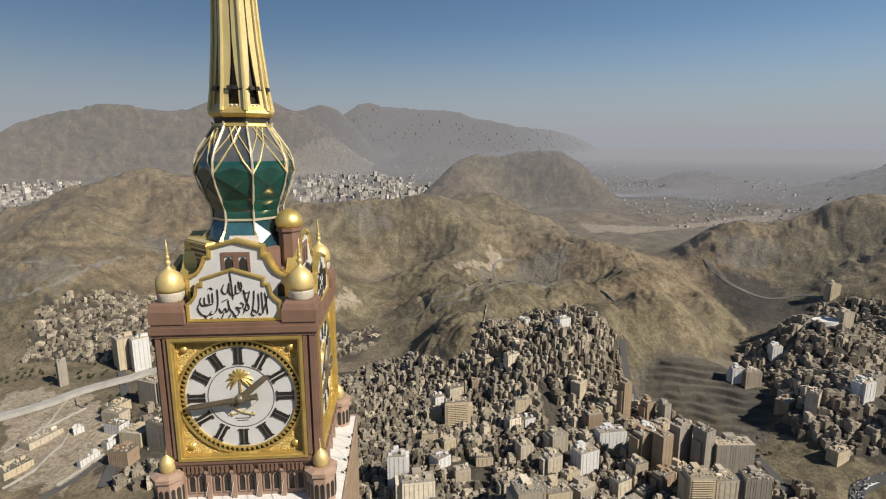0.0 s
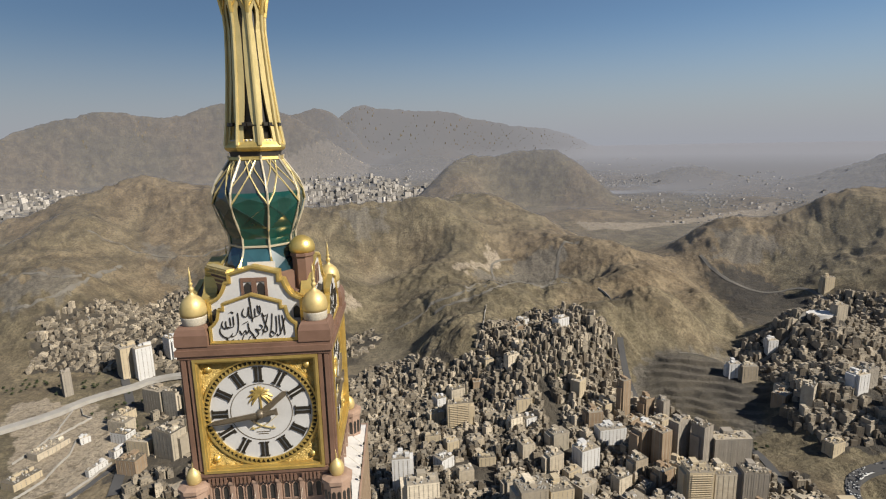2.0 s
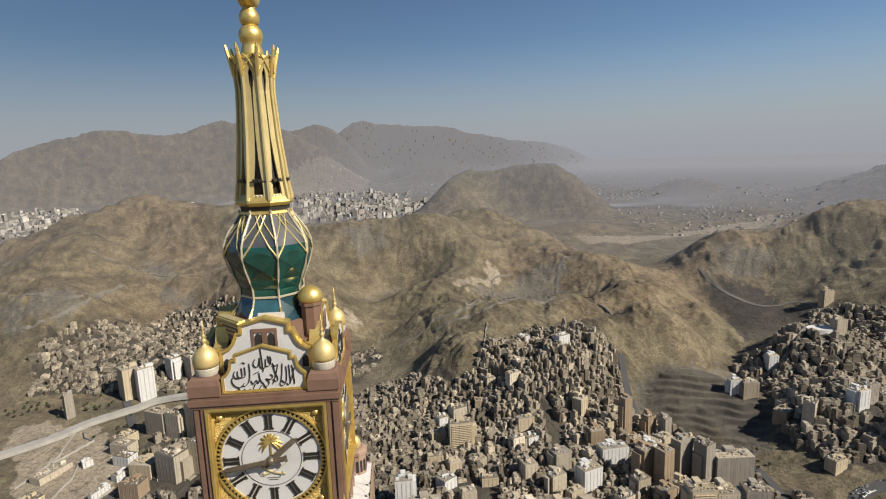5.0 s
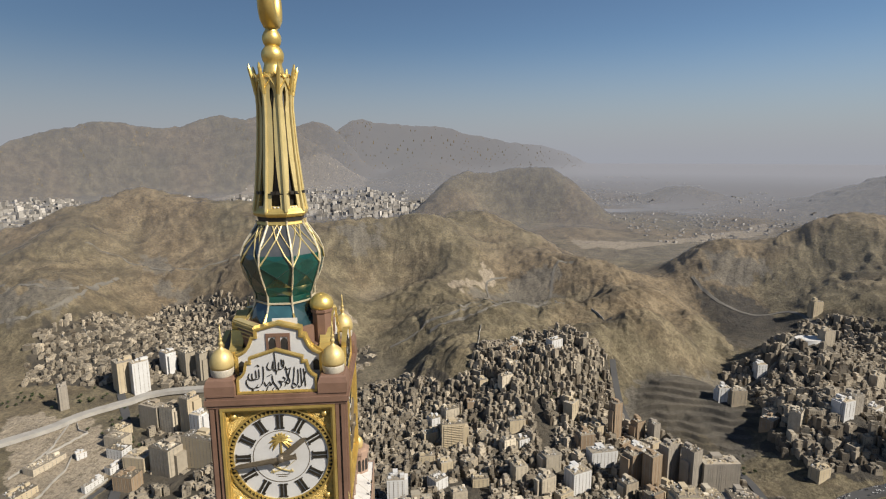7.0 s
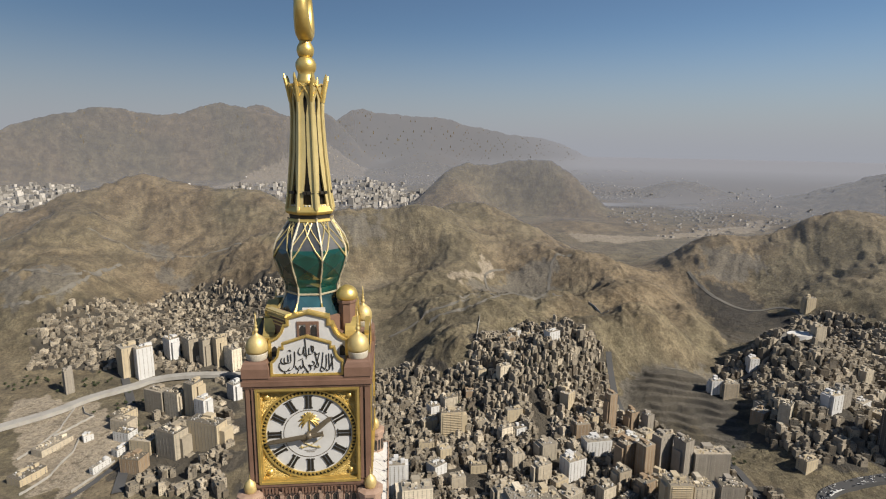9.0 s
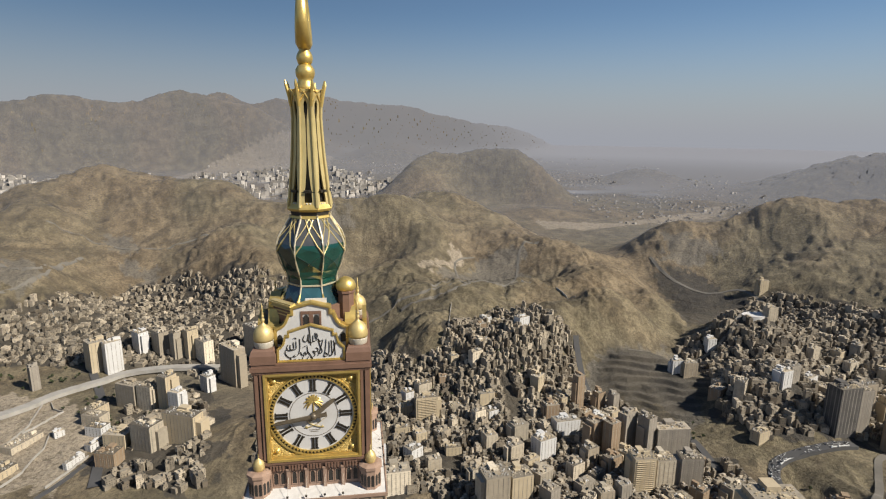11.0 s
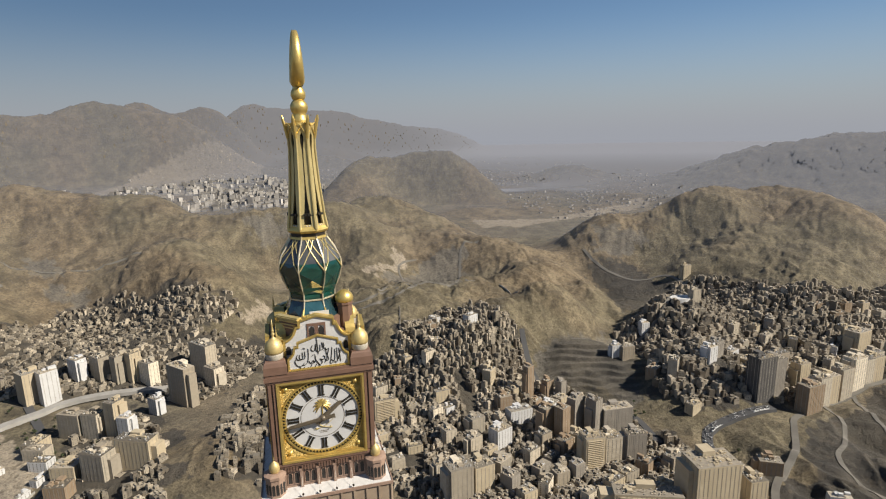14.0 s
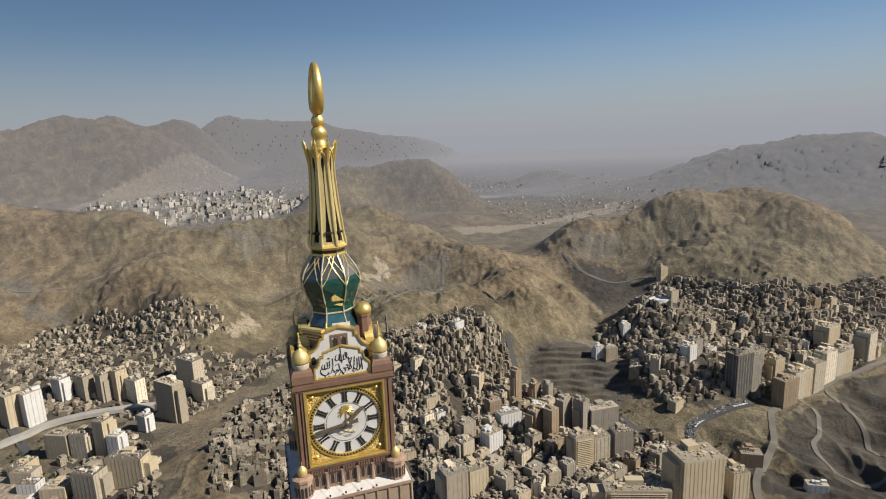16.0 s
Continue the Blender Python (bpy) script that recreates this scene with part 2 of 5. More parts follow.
HILLS_RIDGE = [
    (450, 930, 100, 73), (340, 850, 100, 82), (544, 985, 100, 81), (671, 1015, 105, 127), (700, 1240, 130, 97), (540, 1320, 130, 32),
    (760, 1470, 150, 48), (897, 1320, 110, 43), (885, 1130, 95, 84), (230, 870, 90, 10),
]
HILLS_EAST = [
    (1440, 1380, 120, -64), (1200, 1650, 140, 69), (1420, 2000, 220, 17), (1100, 1080, 110, -8), (960, 910, 120, 118), (1050, 1780, 190, 10),
    (1064, 1530, 140, 46), (1200, 1480, 150, 1), (1260, 1220, 140, 18), (1400, 1530, 170, 83), (1600, 1620, 190, 148), (1369, 1254, 150, 50),
    (1520, 1250, 180, 75), (1560, 1430, 170, 104), (1640, 1170, 200, -16), (1800, 1520, 190, 76),
]
HILLS_ROCKY = [
    (1960, 1500, 220, 191), (2050, 1260, 230, 83), (1840, 1150, 220, 173), (1750, 2350, 300, -104), (1270, 1750, 180, 93), (1850, 1750, 220, -5),
    (2200, 1400, 260, -97), (830, 640, 120, 80), (1250, 820, 150, 78), (1500, 950, 180, 101),
]
HILLS_FAR = [
    (-4725, 6552, 520, 87), (-4475, 6720, 520, 141), (-4262, 6851, 520, 332), (-3809, 7100, 520, 420), (-3316, 7335, 520, 558),
    (-2941, 7496, 520, 90), (-2545, 7629, 520, 539), (-2136, 7749, 520, 394), (-1640, 7872, 520, 527), (-1041, 7981, 520, 428),
    (-1013, 11195, 620, 619), (-286, 11231, 620, 667), (506, 11233, 620, 493), (961, 11203, 620, 355), (1590, 11142, 620, 464),
    (2382, 11009, 620, 407), (3259, 10792, 620, 367), (3614, 3933, 620, 25), (3954, 3624, 620, 227), (4117, 3454, 620, 9), (4265, 3284, 620, 73),
    (4435, 3071, 620, 88),
]
HILLS_FARTHER = [
    (4512, 2967, 620, 47), (4640, 2780, 620, 159), (4771, 2569, 620, 125), (489, 3975, 230, 119), (680, 3952, 230, 232), (1033, 3883, 230, 320),
    (1316, 3801, 230, 260), (2900, 5020, 300, 30), (586, 8737, 600, 330), (-2284, 9261, 560, 844), (-1679, 9390, 560, 333), (-1043, 9483, 560, 782),
    (440, 3640, 230, 232), (700, 3700, 230, 8), (1130, 3650, 230, -93), (1153, 3020, 200, 35), (1671, 3480, 220, 4), (2430, 3320, 200, 43),
    (2235, 3660, 200, -6), (2900, 5000, 400, 110), (2700, 2750, 300, 84), (-1300, 3300, 350, 37),
]


def hills(x, y):
    total = 0.0
    for cx, cy, size, h in HILLS_WEST + HILLS_NORTH + HILLS_MIDDLE + HILLS_RIDGE + HILLS_EAST + HILLS_ROCKY + HILLS_FAR + HILLS_FARTHER:
        total = total + h * np.exp(-np.power(((x - cx) ** 2 + (y - cy) ** 2) / size ** 2 / 1.12, 1.12))
    return np.maximum(total, 0)


def quarry(x, y):
    """How far a place lies in the quarry, and its bench, counted upwards in parts of a bench."""
    q = np.exp(-(((x - 645) / 112) ** 2 + ((y - 760) / 135) ** 2) ** 3)
    return q, (50 + 62 * np.clip(((x - 565) * 0.3 + (y - 640) * 0.68) / 150, 0, 1) + 9 * (vnoise(x / 34.0, y / 34.0, 33) - 0.5)) / 7.5


def height(x, y):
    """The ground's height at plan coordinates, far distances still at their true place."""
    r = np.hypot(x - HUB[0], y - HUB[1])
    base = 55 + 45 * step(r, 1500, 2200) + 30 * step(r, 5000, 8000) + 170 * step(r, 8000, 14000)
    up = hills(x, y)
    steep = step(up, 12, 90)
    far = step(r, 2600, 5500)
    # spurs and gullies down the slopes, then crags, then rubble
    wx, wy = x + 30 * (vnoise(x / 70.0, y / 70.0, 91) - 0.5), y + 30 * (vnoise(x / 70.0 + 5, y / 70.0, 92) - 0.5)
    z = base + up + steep * (30 + 26 * far) * (ridged(wx, wy, 300.0, 4, 3) - 0.1) + steep * (24 + 6 * far) * (0.1 - ridged(wx + 0.4 * wy, wy - 0.3 * wx, 105.0, 5, 17))
    z = z + (4 + 12 * steep - 5 * far * steep) * (ridged(wx - 0.3 * wy, wy + 0.3 * wx, 44.0, 4, 71) - 0.1) + 7 * (vnoise(x / 160.0, y / 160.0, 8) - 0.5)
    # a ravine between the dome-shaped hill and the eastern slope
    mid = 905 + 0.24 * (y - 1000)
    z = z - 38 * np.exp(-((x - mid) / 66) ** 2) * step(y, 880, 1000) * (1 - step(y, 1400, 1600))
    # banks and cuttings along the new highway
    cut = step(x, 640, 720) * (1 - step(y - 0.3 * (x - 700), 330, 460)) * (1 - step(x, 1300, 1600)) * step(y, 120, 200)
    z = z + cut * (34 * ridged(x, y, 120.0, 3, 29) + 4)
    for cx, cy, r0, deep in ((715, 415, 38, 26), (850, 262, 34, 20), (960, 330, 45, 20), (735, 300, 26, 14), (1090, 380, 50, 18)):
        z = z - deep * np.exp(-(((x - cx) / r0) ** 2 + ((y - cy) / r0 / 1.3) ** 2) ** 1.6)
    q, fall = quarry(x, y)
    z = z + q * (7.5 * (np.floor(fall) + step(fall - np.floor(fall), 0.62, 0.92)) - z) * 0.95
    return z


def pull(p):
    """Far places drawn in towards the eye, along their line of sight, so that all of it lies within 4.9 km. Returns places and scales."""
    d = p - HUB
    r = np.linalg.norm(d, axis=-1)
    near = 2600.0
    far = near + 2250.0 * (1 - np.exp(-np.maximum(r - near, 0) / 3300.0))
    s = np.where(r > near, far / np.maximum(r, 1), 1.0)
    return HUB + d * s[..., None], s


def mesh_object(name, verts, faces, material, smooth=False):
    me = bpy.data.meshes.new(name)
    me.from_pydata(verts if isinstance(verts, list) else verts.tolist(), [], faces if isinstance(faces, list) else faces.tolist())
    me.materials.append(material)
    if smooth:
        me.polygons.foreach_set("use_smooth", [True] * len(me.polygons))
    me.update()
    return new(name, me)


def polar(columns, rows):
    """A fan-shaped sheet round the hub: plan coordinates of rows x columns, and the quads."""
    a, r = np.meshgrid(np.radians(columns), rows)
    x, y = HUB[0] + r * np.sin(a), HUB[1] + r * np.cos(a)
    n, m = len(rows), len(columns)
    i = np.arange(n * m).reshape(n, m)
    i = np.concatenate([i, i[:, :1]], 1)
    quads = np.stack([i[:-1, :-1], i[:-1, 1:], i[1:, 1:], i[1:, :-1]], -1).reshape(-1, 4)[:, ::-1]
    return x, y, quads


def inside(x, y, poly):
    hit = np.zeros(np.shape(x), bool)
    for (x0, y0), (x1, y1) in zip(poly, poly[1:] + poly[:1]):
        cut = (y0 > y) != (y1 > y)
        hit ^= cut & (x < (x1 - x0) * (y - y0) / ((y1 - y0) or 1e-9) + x0)
    return hit

columns = np.concatenate([np.arange(-46, 66, 0.15), np.arange(66, 314, 4.0)])
rows = np.concatenate([np.linspace(0.02, 560, 22)[:-1], np.linspace(560, 900, 75)[:-1], np.linspace(900, 1260, 130)[:-1], 1260 * np.power(14600 / 1260, np.linspace(0, 1, 430))])
gx, gy, quads = polar(columns, rows)
gz = height(gx, gy)
ground_points, _ = pull(np.stack([gx, gy, gz], -1))
ground = tagged(mesh_object("ground", ground_points.reshape(-1, 3), quads, M["rock"], True), "bare brown desert hills and dusty valley floor", "ground", kind="structure")

# built-up stretches, in plan
CITY_MAIN = [(-74, 899), (-32, 987), (58, 986), (140, 879), (197, 882), (216, 920), (370, 1078), (439, 1049), (454, 931), (498, 893), (522, 871), (517, 825), (481, 792), (546, 711), (609, 544), (640, 400), (560, 250), (400, 330), (190, 420), (128, 484), (-33, 514)]
CITY_RIGHT = [(780, 905), (914, 965), (960, 960), (1183, 1190), (1249, 1160), (1305, 1120), (1337, 1012), (1320, 880), (1500, 820), (1727, 869), (1823, 872), (1468, 629), (1286, 541), (1006, 524), (880, 497), (796, 516), (729, 535), (699, 584), (690, 602), (740, 675), (770, 760), (800, 850)]
CITY_LEFT = [(-739, 1431), (-693, 1522), (-568, 1555), (-391, 1438), (-257, 1342), (-163, 1319), (-151, 1261), (-246, 1223), (-131, 1167), (-14, 1219), (-12, 1127), (-129, 1018), (-206, 916), (-331, 938), (-408, 1000), (-611, 1051), (-677, 1047), (-820, 1058), (-877, 1164), (-887, 1244), (-832, 1273), (-774, 1358)]
CITY_FOOT = [(-161, 832), (-114, 919), (-40, 982), (-28, 826), (-39, 543), (-155, 558)]
CITY_WEST = [(-345, 900), (-254, 760), (-217, 523), (-397, 568), (-412, 751), (-460, 860)]
# stretches of grey gravel and of levelled sand, in plan
GRAVEL = [
    [(-187, 1935), (-86, 1929), (-17, 1869), (-114, 1821), (-206, 1874)], [(-858, 1814), (-774, 1832), (-697, 1680), (-781, 1653)],
    [(-725, 1625), (-608, 1602), (-607, 1515), (-694, 1527)], [(256, 1454), (564, 1695), (611, 1632), (447, 1255), (311, 1357)], [(1150, 1640), (1292, 1498), (1314, 1424), (1084, 1529)],
    [(506, 742), (591, 876), (691, 908), (790, 867), (722, 680), (641, 597)], [(-1106, 1445), (-989, 1405), (-850, 1400), (-860, 1290), (-1009, 1287)],
]
SAND = [
    [(-1900, 5200), (-1750, 7000), (-300, 8300), (-376, 7000), (-1000, 5200)],
    [(213, 1492), (386, 1700), (397, 1658), (248, 1459)], [(1027, 2755), (1455, 2648), (2422, 3150), (2344, 2878), (1709, 2624), (1192, 2470), (1015, 2534)], [(-156, 1303), (-99, 1370), (-85, 1309), (-151, 1261)],
    [(-751, 894), (-669, 917), (-604, 919), (-493, 806), (-438, 675), (-432, 551), (-530, 559)],
]


def soft_cover(polys, blur, seed):
    """How far each place lies within any of the stretches, with ragged edges."""
    jx = gx + blur * 1.6 * (vnoise(gx / 60, gy / 60, seed) - 0.5) + blur * (vnoise(gx / 17, gy / 17, seed + 1) - 0.5)
    jy = gy + blur * 1.6 * (vnoise(gx / 60, gy / 60, seed + 2) - 0.5) + blur * (vnoise(gx / 17, gy / 17, seed + 3) - 0.5)
    return np.clip(sum(inside(jx, jy, p).astype(float) for p in polys), 0, 1)


flats = np.clip(1 - hills(gx, gy) / 26, 0, 1) * np.clip(2.2 * vnoise(gx / 330, gy / 330, 21) - 1.0, 0, 0.45)
flats = np.maximum(flats, soft_cover(GRAVEL, 45, 31))
sand = soft_cover(SAND, 30, 41)
DARK_EARTH_AND_SHADE = [
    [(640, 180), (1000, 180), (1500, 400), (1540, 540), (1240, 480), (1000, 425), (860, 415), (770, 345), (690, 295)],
    # the ravine, its shade painted into the ground colour
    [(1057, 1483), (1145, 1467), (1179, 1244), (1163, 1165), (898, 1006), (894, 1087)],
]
# town ground: dark dirt, with the lanes' deep shade painted in
earth_and_shade = np.maximum(0.95 * soft_cover(DARK_EARTH_AND_SHADE, 40, 51), 0.95 * soft_cover([CITY_MAIN, CITY_RIGHT, CITY_LEFT, CITY_FOOT, CITY_WEST], 40, 55))
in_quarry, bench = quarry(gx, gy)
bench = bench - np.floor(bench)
# shade painted on the quarry, deepest on the faces between its ledges
earth_and_shade = np.maximum(earth_and_shade, in_quarry * (0.5 + 0.5 * step(bench, 0.45, 0.62) * (1 - step(bench, 0.9, 1.0))))
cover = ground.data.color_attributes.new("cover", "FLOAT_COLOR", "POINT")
cover.data.foreach_set("color", np.stack([flats, sand, earth_and_shade, 0 * sand + 1], -1).astype(np.float32).ravel())


# ---- aerial haze painted on a sheet draped over the hills, thicker with distance ----
def veil_material():
    k = Nodes("painted_haze")
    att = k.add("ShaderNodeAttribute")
    att.attribute_name = "haze_amount"
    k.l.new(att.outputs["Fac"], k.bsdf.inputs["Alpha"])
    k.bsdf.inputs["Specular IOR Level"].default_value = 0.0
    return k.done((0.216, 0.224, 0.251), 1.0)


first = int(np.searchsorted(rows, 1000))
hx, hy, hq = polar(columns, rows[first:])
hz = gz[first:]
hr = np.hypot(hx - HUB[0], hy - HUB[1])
veil_points, _ = pull(np.stack([hx, hy, hz + 4 + 9 * step(hr, 3000, 4300) * np.exp(-hills(hx, hy) / 30)], -1))
veil = tagged(mesh_object("haze_veil", veil_points.reshape(-1, 3), hq[:, ::-1], veil_material(), True), "thin grey sheet standing in for haze over the distant hills", "haze", kind="stuff")
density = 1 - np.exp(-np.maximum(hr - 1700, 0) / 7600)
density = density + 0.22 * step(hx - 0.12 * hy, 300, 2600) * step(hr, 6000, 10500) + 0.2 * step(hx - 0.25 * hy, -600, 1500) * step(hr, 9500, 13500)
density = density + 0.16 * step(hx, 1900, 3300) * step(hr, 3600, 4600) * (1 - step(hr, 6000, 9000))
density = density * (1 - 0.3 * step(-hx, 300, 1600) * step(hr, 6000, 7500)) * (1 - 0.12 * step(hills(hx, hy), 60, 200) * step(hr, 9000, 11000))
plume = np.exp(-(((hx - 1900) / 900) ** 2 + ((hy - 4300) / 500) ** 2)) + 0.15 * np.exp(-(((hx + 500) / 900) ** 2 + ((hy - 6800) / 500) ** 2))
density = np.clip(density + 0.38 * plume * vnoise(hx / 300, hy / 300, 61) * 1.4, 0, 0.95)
veil.data.normals_split_custom_set_from_vertices([(0.0, 0.0, 1.0)] * len(veil.data.vertices))          # normals turned up, so slopes don't shade the haze sheet
dens = veil.data.attributes.new("haze_amount", "FLOAT", "POINT")
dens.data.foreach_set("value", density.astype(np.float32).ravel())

# ---- building tools ----
def box(bm, x0, x1, y0, y1, z0, z1, m=None):
    vs = [bm.verts.new((m @ Vector(p)) if m else p) for p in [(x, y, z) for z in (z0, z1) for x, y in ((x0, y0), (x1, y0), (x1, y1), (x0, y1))]]
    for f in ((3, 2, 1, 0), (4, 5, 6, 7), (0, 1, 5, 4), (1, 2, 6, 5), (2, 3, 7, 6), (3, 0, 4, 7)):
        bm.faces.new([vs[i] for i in f])


def slab(bm, outline, y0, y1):
    """An outline in x and z, counterclockwise as seen from -y, extruded from y0 (front) to y1."""
    front = [bm.verts.new((x, y0, z)) for x, z in outline]
    back = [bm.verts.new((x, y1, z)) for x, z in outline]
    bm.faces.new(front)
    bm.faces.new(back[::-1])
    for i in range(len(outline)):
        j = (i + 1) % len(outline)
        bm.faces.new((front[j], front[i], back[i], back[j]))


def band(bm, outline, inner, y0, y1):
    """A closed border between two outlines of equal count in x and z, from y0 (front) to y1."""
    n = len(outline)
    rings = [[bm.verts.new((x, y, z)) for x, z in o] for o, y in ((outline, y0), (inner, y0), (inner, y1), (outline, y1))]
    for a in range(4):
        for i in range(n):
            j = (i + 1) % n
            bm.faces.new((rings[a][i], rings[a][j], rings[(a + 1) % 4][j], rings[(a + 1) % 4][i]))


def shrink(outline, d):
    """The outline moved inwards by d."""
    out, n = [], len(outline)
    for i in range(n):
        p, a, b = Vector(outline[i]), Vector(outline[i - 1]), Vector(outline[(i + 1) % n])
        u, v = (p - a).normalized(), (b - p).normalized()
        nu, nv = Vector((-u.y, u.x)), Vector((-v.y, v.x))
        k = nu + nv
        k = k / max(0.35, k.dot(nu))
        out.append(tuple(p + d * k))
    return out


def lathe(bm, profile, n=24, m=None, spin=0.0, cap=True):
    """Rings of (radius, z) turned round the z axis."""
    rings = []
    for r, z in profile:
        ring = [Vector((r * math.cos(spin + 2 * math.pi * i / n), r * math.sin(spin + 2 * math.pi * i / n), z)) for i in range(n)]
        rings.append([bm.verts.new((m @ p) if m else p) for p in ring])
    for a, b in zip(rings, rings[1:]):
        for i in range(n):
            bm.faces.new((a[i], a[(i + 1) % n], b[(i + 1) % n], b[i]))
    if cap:
        bm.faces.new(rings[0][::-1])
        bm.faces.new(rings[-1])


def tube(bm, points, sizes, sides=6):
    """A rod through points, with a radius at each."""
    rings = []
    for i, p in enumerate(points):
        p = Vector(p)
        way = (Vector(points[min(i + 1, len(points) - 1)]) - Vector(points[max(i - 1, 0)])).normalized()
        u = way.cross(Vector((0, 0, 1)) if abs(way.z) < 0.95 else Vector((1, 0, 0))).normalized()
        v = way.cross(u)
        rings.append([bm.verts.new(p + sizes[i] * (math.cos(2 * math.pi * k / sides) * u + math.sin(2 * math.pi * k / sides) * v)) for k in range(sides)])
    for a, b in zip(rings, rings[1:]):
        for k in range(sides):
            bm.faces.new((a[k], b[k], b[(k + 1) % sides], a[(k + 1) % sides]))
    bm.faces.new(rings[0])
    bm.faces.new(rings[-1][::-1])


def finish(name, bm, material, smooth=False):
    bmesh.ops.recalc_face_normals(bm, faces=bm.faces)
    me = bpy.data.meshes.new(name)
    bm.to_mesh(me)
    bm.free()
    me.materials.append(material)
    if smooth:
        me.polygons.foreach_set("use_smooth", [True] * len(me.polygons))
    return me


def part(name, bm, material, parent, label="", m=None, smooth=False):
    """One mesh object under a thing or under a part. bm: a bmesh, or a mesh that is shared."""
    me = finish(name, bm, material, smooth) if isinstance(bm, bmesh.types.BMesh) else bm
    ob = new(name, me)
    ob.parent = parent
    if m is not None:
        ob.matrix_basis = m
    return tagged(ob, label)


def made(build, *args, **kw):
    bm = bmesh.new()
    build(bm, *args, **kw)
    return bm


def turned(k):
    return Matrix.Rotation(k * math.pi / 2, 4, "Z")

# ---- the clock tower ----
tower = tagged(new("clock_tower"), "tall brown stone clock tower with gilded faces and golden spire", "clock tower")
HALF, FRONT, CZ = 25.3, -26.0, 470.5


def arch_outline(x, z, w, h, n=6):
    """A pointed arch opening, counterclockwise from its lower left corner."""
    pts = [(x - w / 2, z), (x + w / 2, z)]
    rise = min(h * 0.45, w * 0.8)
    for i in range(n + 1):
        u = i / n
        pts.append((x + w / 2 * math.cos(u * math.pi / 2) ** 0.8, z + h - rise + rise * u ** 0.75 * 1.0))
    for i in range(n - 1, -1, -1):
        u = i / n
        pts.append((x - w / 2 * math.cos(u * math.pi / 2) ** 0.8, z + h - rise + rise * u ** 0.75 * 1.0))
    return pts


def shaft(bm):
    box(bm, -22.8, 22.8, -22.8, 22.8, 446, 493)


part("shaft", made(shaft), M["stone"], tower)
corner_post = finish("corner_post", made(lambda bm: (box(bm, 21.5, HALF, -HALF, -22.6, 447.5, 492.7), box(bm, 21.7, 23.0, -HALF - 0.7, -HALF + 0.2, 449.5, 492.6), box(bm, 23.8, HALF, -HALF - 0.7, -HALF + 0.2, 449.5, 492.6))), M["stone"])
# a dark strip paints the shade in the groove
post_slot = finish("post_slot", made(lambda bm: box(bm, 23.05, 23.75, -HALF - 0.1, -HALF + 0.1, 453, 487)), M["dark"])
side_rail = finish("face_rail", made(lambda bm: box(bm, -21.6, 21.6, -HALF, -22.6, 491.8, 493)), M["stone"])
for k in range(4):
    part("face_rail", side_rail, None, tower, "", turned(k))
    part("face_rail", side_rail, None, tower, "", turned(k) @ Matrix.Translation((0, 0, -44.6)))
    for m in (turned(k), turned(k) @ Matrix.Diagonal((-1, 1, 1, 1))):
        part("corner_post", corner_post, None, tower, "", m)
        part("post_slot", post_slot, None, tower, "", m)


def cornice(bm):
    for h, z0, z1 in ((HALF + 1.0, 492.6, 493.8), (HALF + 1.6, 493.8, 495.9), (HALF + 0.9, 495.9, 497.2)):
        box(bm, -h, h, -h, h, z0, z1)


part("cornice", made(cornice), M["stone"], tower)
part("lower_cornice", made(lambda bm: [box(bm, -h, h, -h, h, a, b) for h, a, b in ((HALF + 0.9, 447.2, 448.6), (HALF + 0.4, 446.2, 447.2))]), M["stone"], tower)


# clock face, built at the front and set on all four sides
def frame_border(bm):
    o = [(-21.5, CZ - 21.9), (21.5, CZ - 21.9), (21.5, CZ + 21.9), (-21.5, CZ + 21.9)]
    band(bm, o, shrink(o, 1.0), FRONT - 0.5, -23.8)
    band(bm, shrink(o, 1.0), shrink(o, 1.7), FRONT, -23.6)


def spandrel(bm):
    o = [(-20, CZ - 20.4), (20, CZ - 20.4), (20, CZ + 20.4), (-20, CZ + 20.4)]
    slab(bm, o, -23.9, -23.0)
    rng = random.Random(5)
    for sx in (-1, 1):                                  # scrolls in relief in the four corners
        for sz in (-1, 1):
            for _ in range(620):
                x, z = rng.uniform(7, 19.6), rng.uniform(7, 19.9)
                if math.hypot(x, z) < 21.3:
                    continue
                size, turn = rng.uniform(0.4, 1.0), rng.uniform(0, 6.3)
                pts = []
                for i in range(9):
                    a, r = turn + i * 0.62, size * (1 - i / 10)
                    pts.append((sx * (x + r * math.cos(a)), -24.0, CZ + sz * (z + r * math.sin(a))))
                tube(bm, pts, [0.16] * 9, 4)


def boss(bm):
    lathe(bm, [(0.01, 1.2), (0.7, 1.05), (1.2, 0.5), (1.4, 0.0), (1.9, -0.1)], 14)


def ring_teeth(bm):
    for i in range(72):
        a = 2 * math.pi * i / 72
        m = Matrix.Translation((0, 0, CZ)) @ Matrix.Rotation(a, 4, "Y")
        p = [(-0.62, 18.45), (0.62, 18.45), (0.0, 19.9)]
        f = [bm.verts.new(m @ Vector((x, -24.7, z))) for x, z in p]
        b = [bm.verts.new(m @ Vector((x, -23.9, z))) for x, z in p]
        bm.faces.new(f)
        for k in range(3):
            bm.faces.new((f[(k + 1) % 3], f[k], b[k], b[(k + 1) % 3]))


def circle(r, n=96):
    return [(r * math.cos(2 * math.pi * i / n), CZ + r * math.sin(2 * math.pi * i / n)) for i in range(n)]


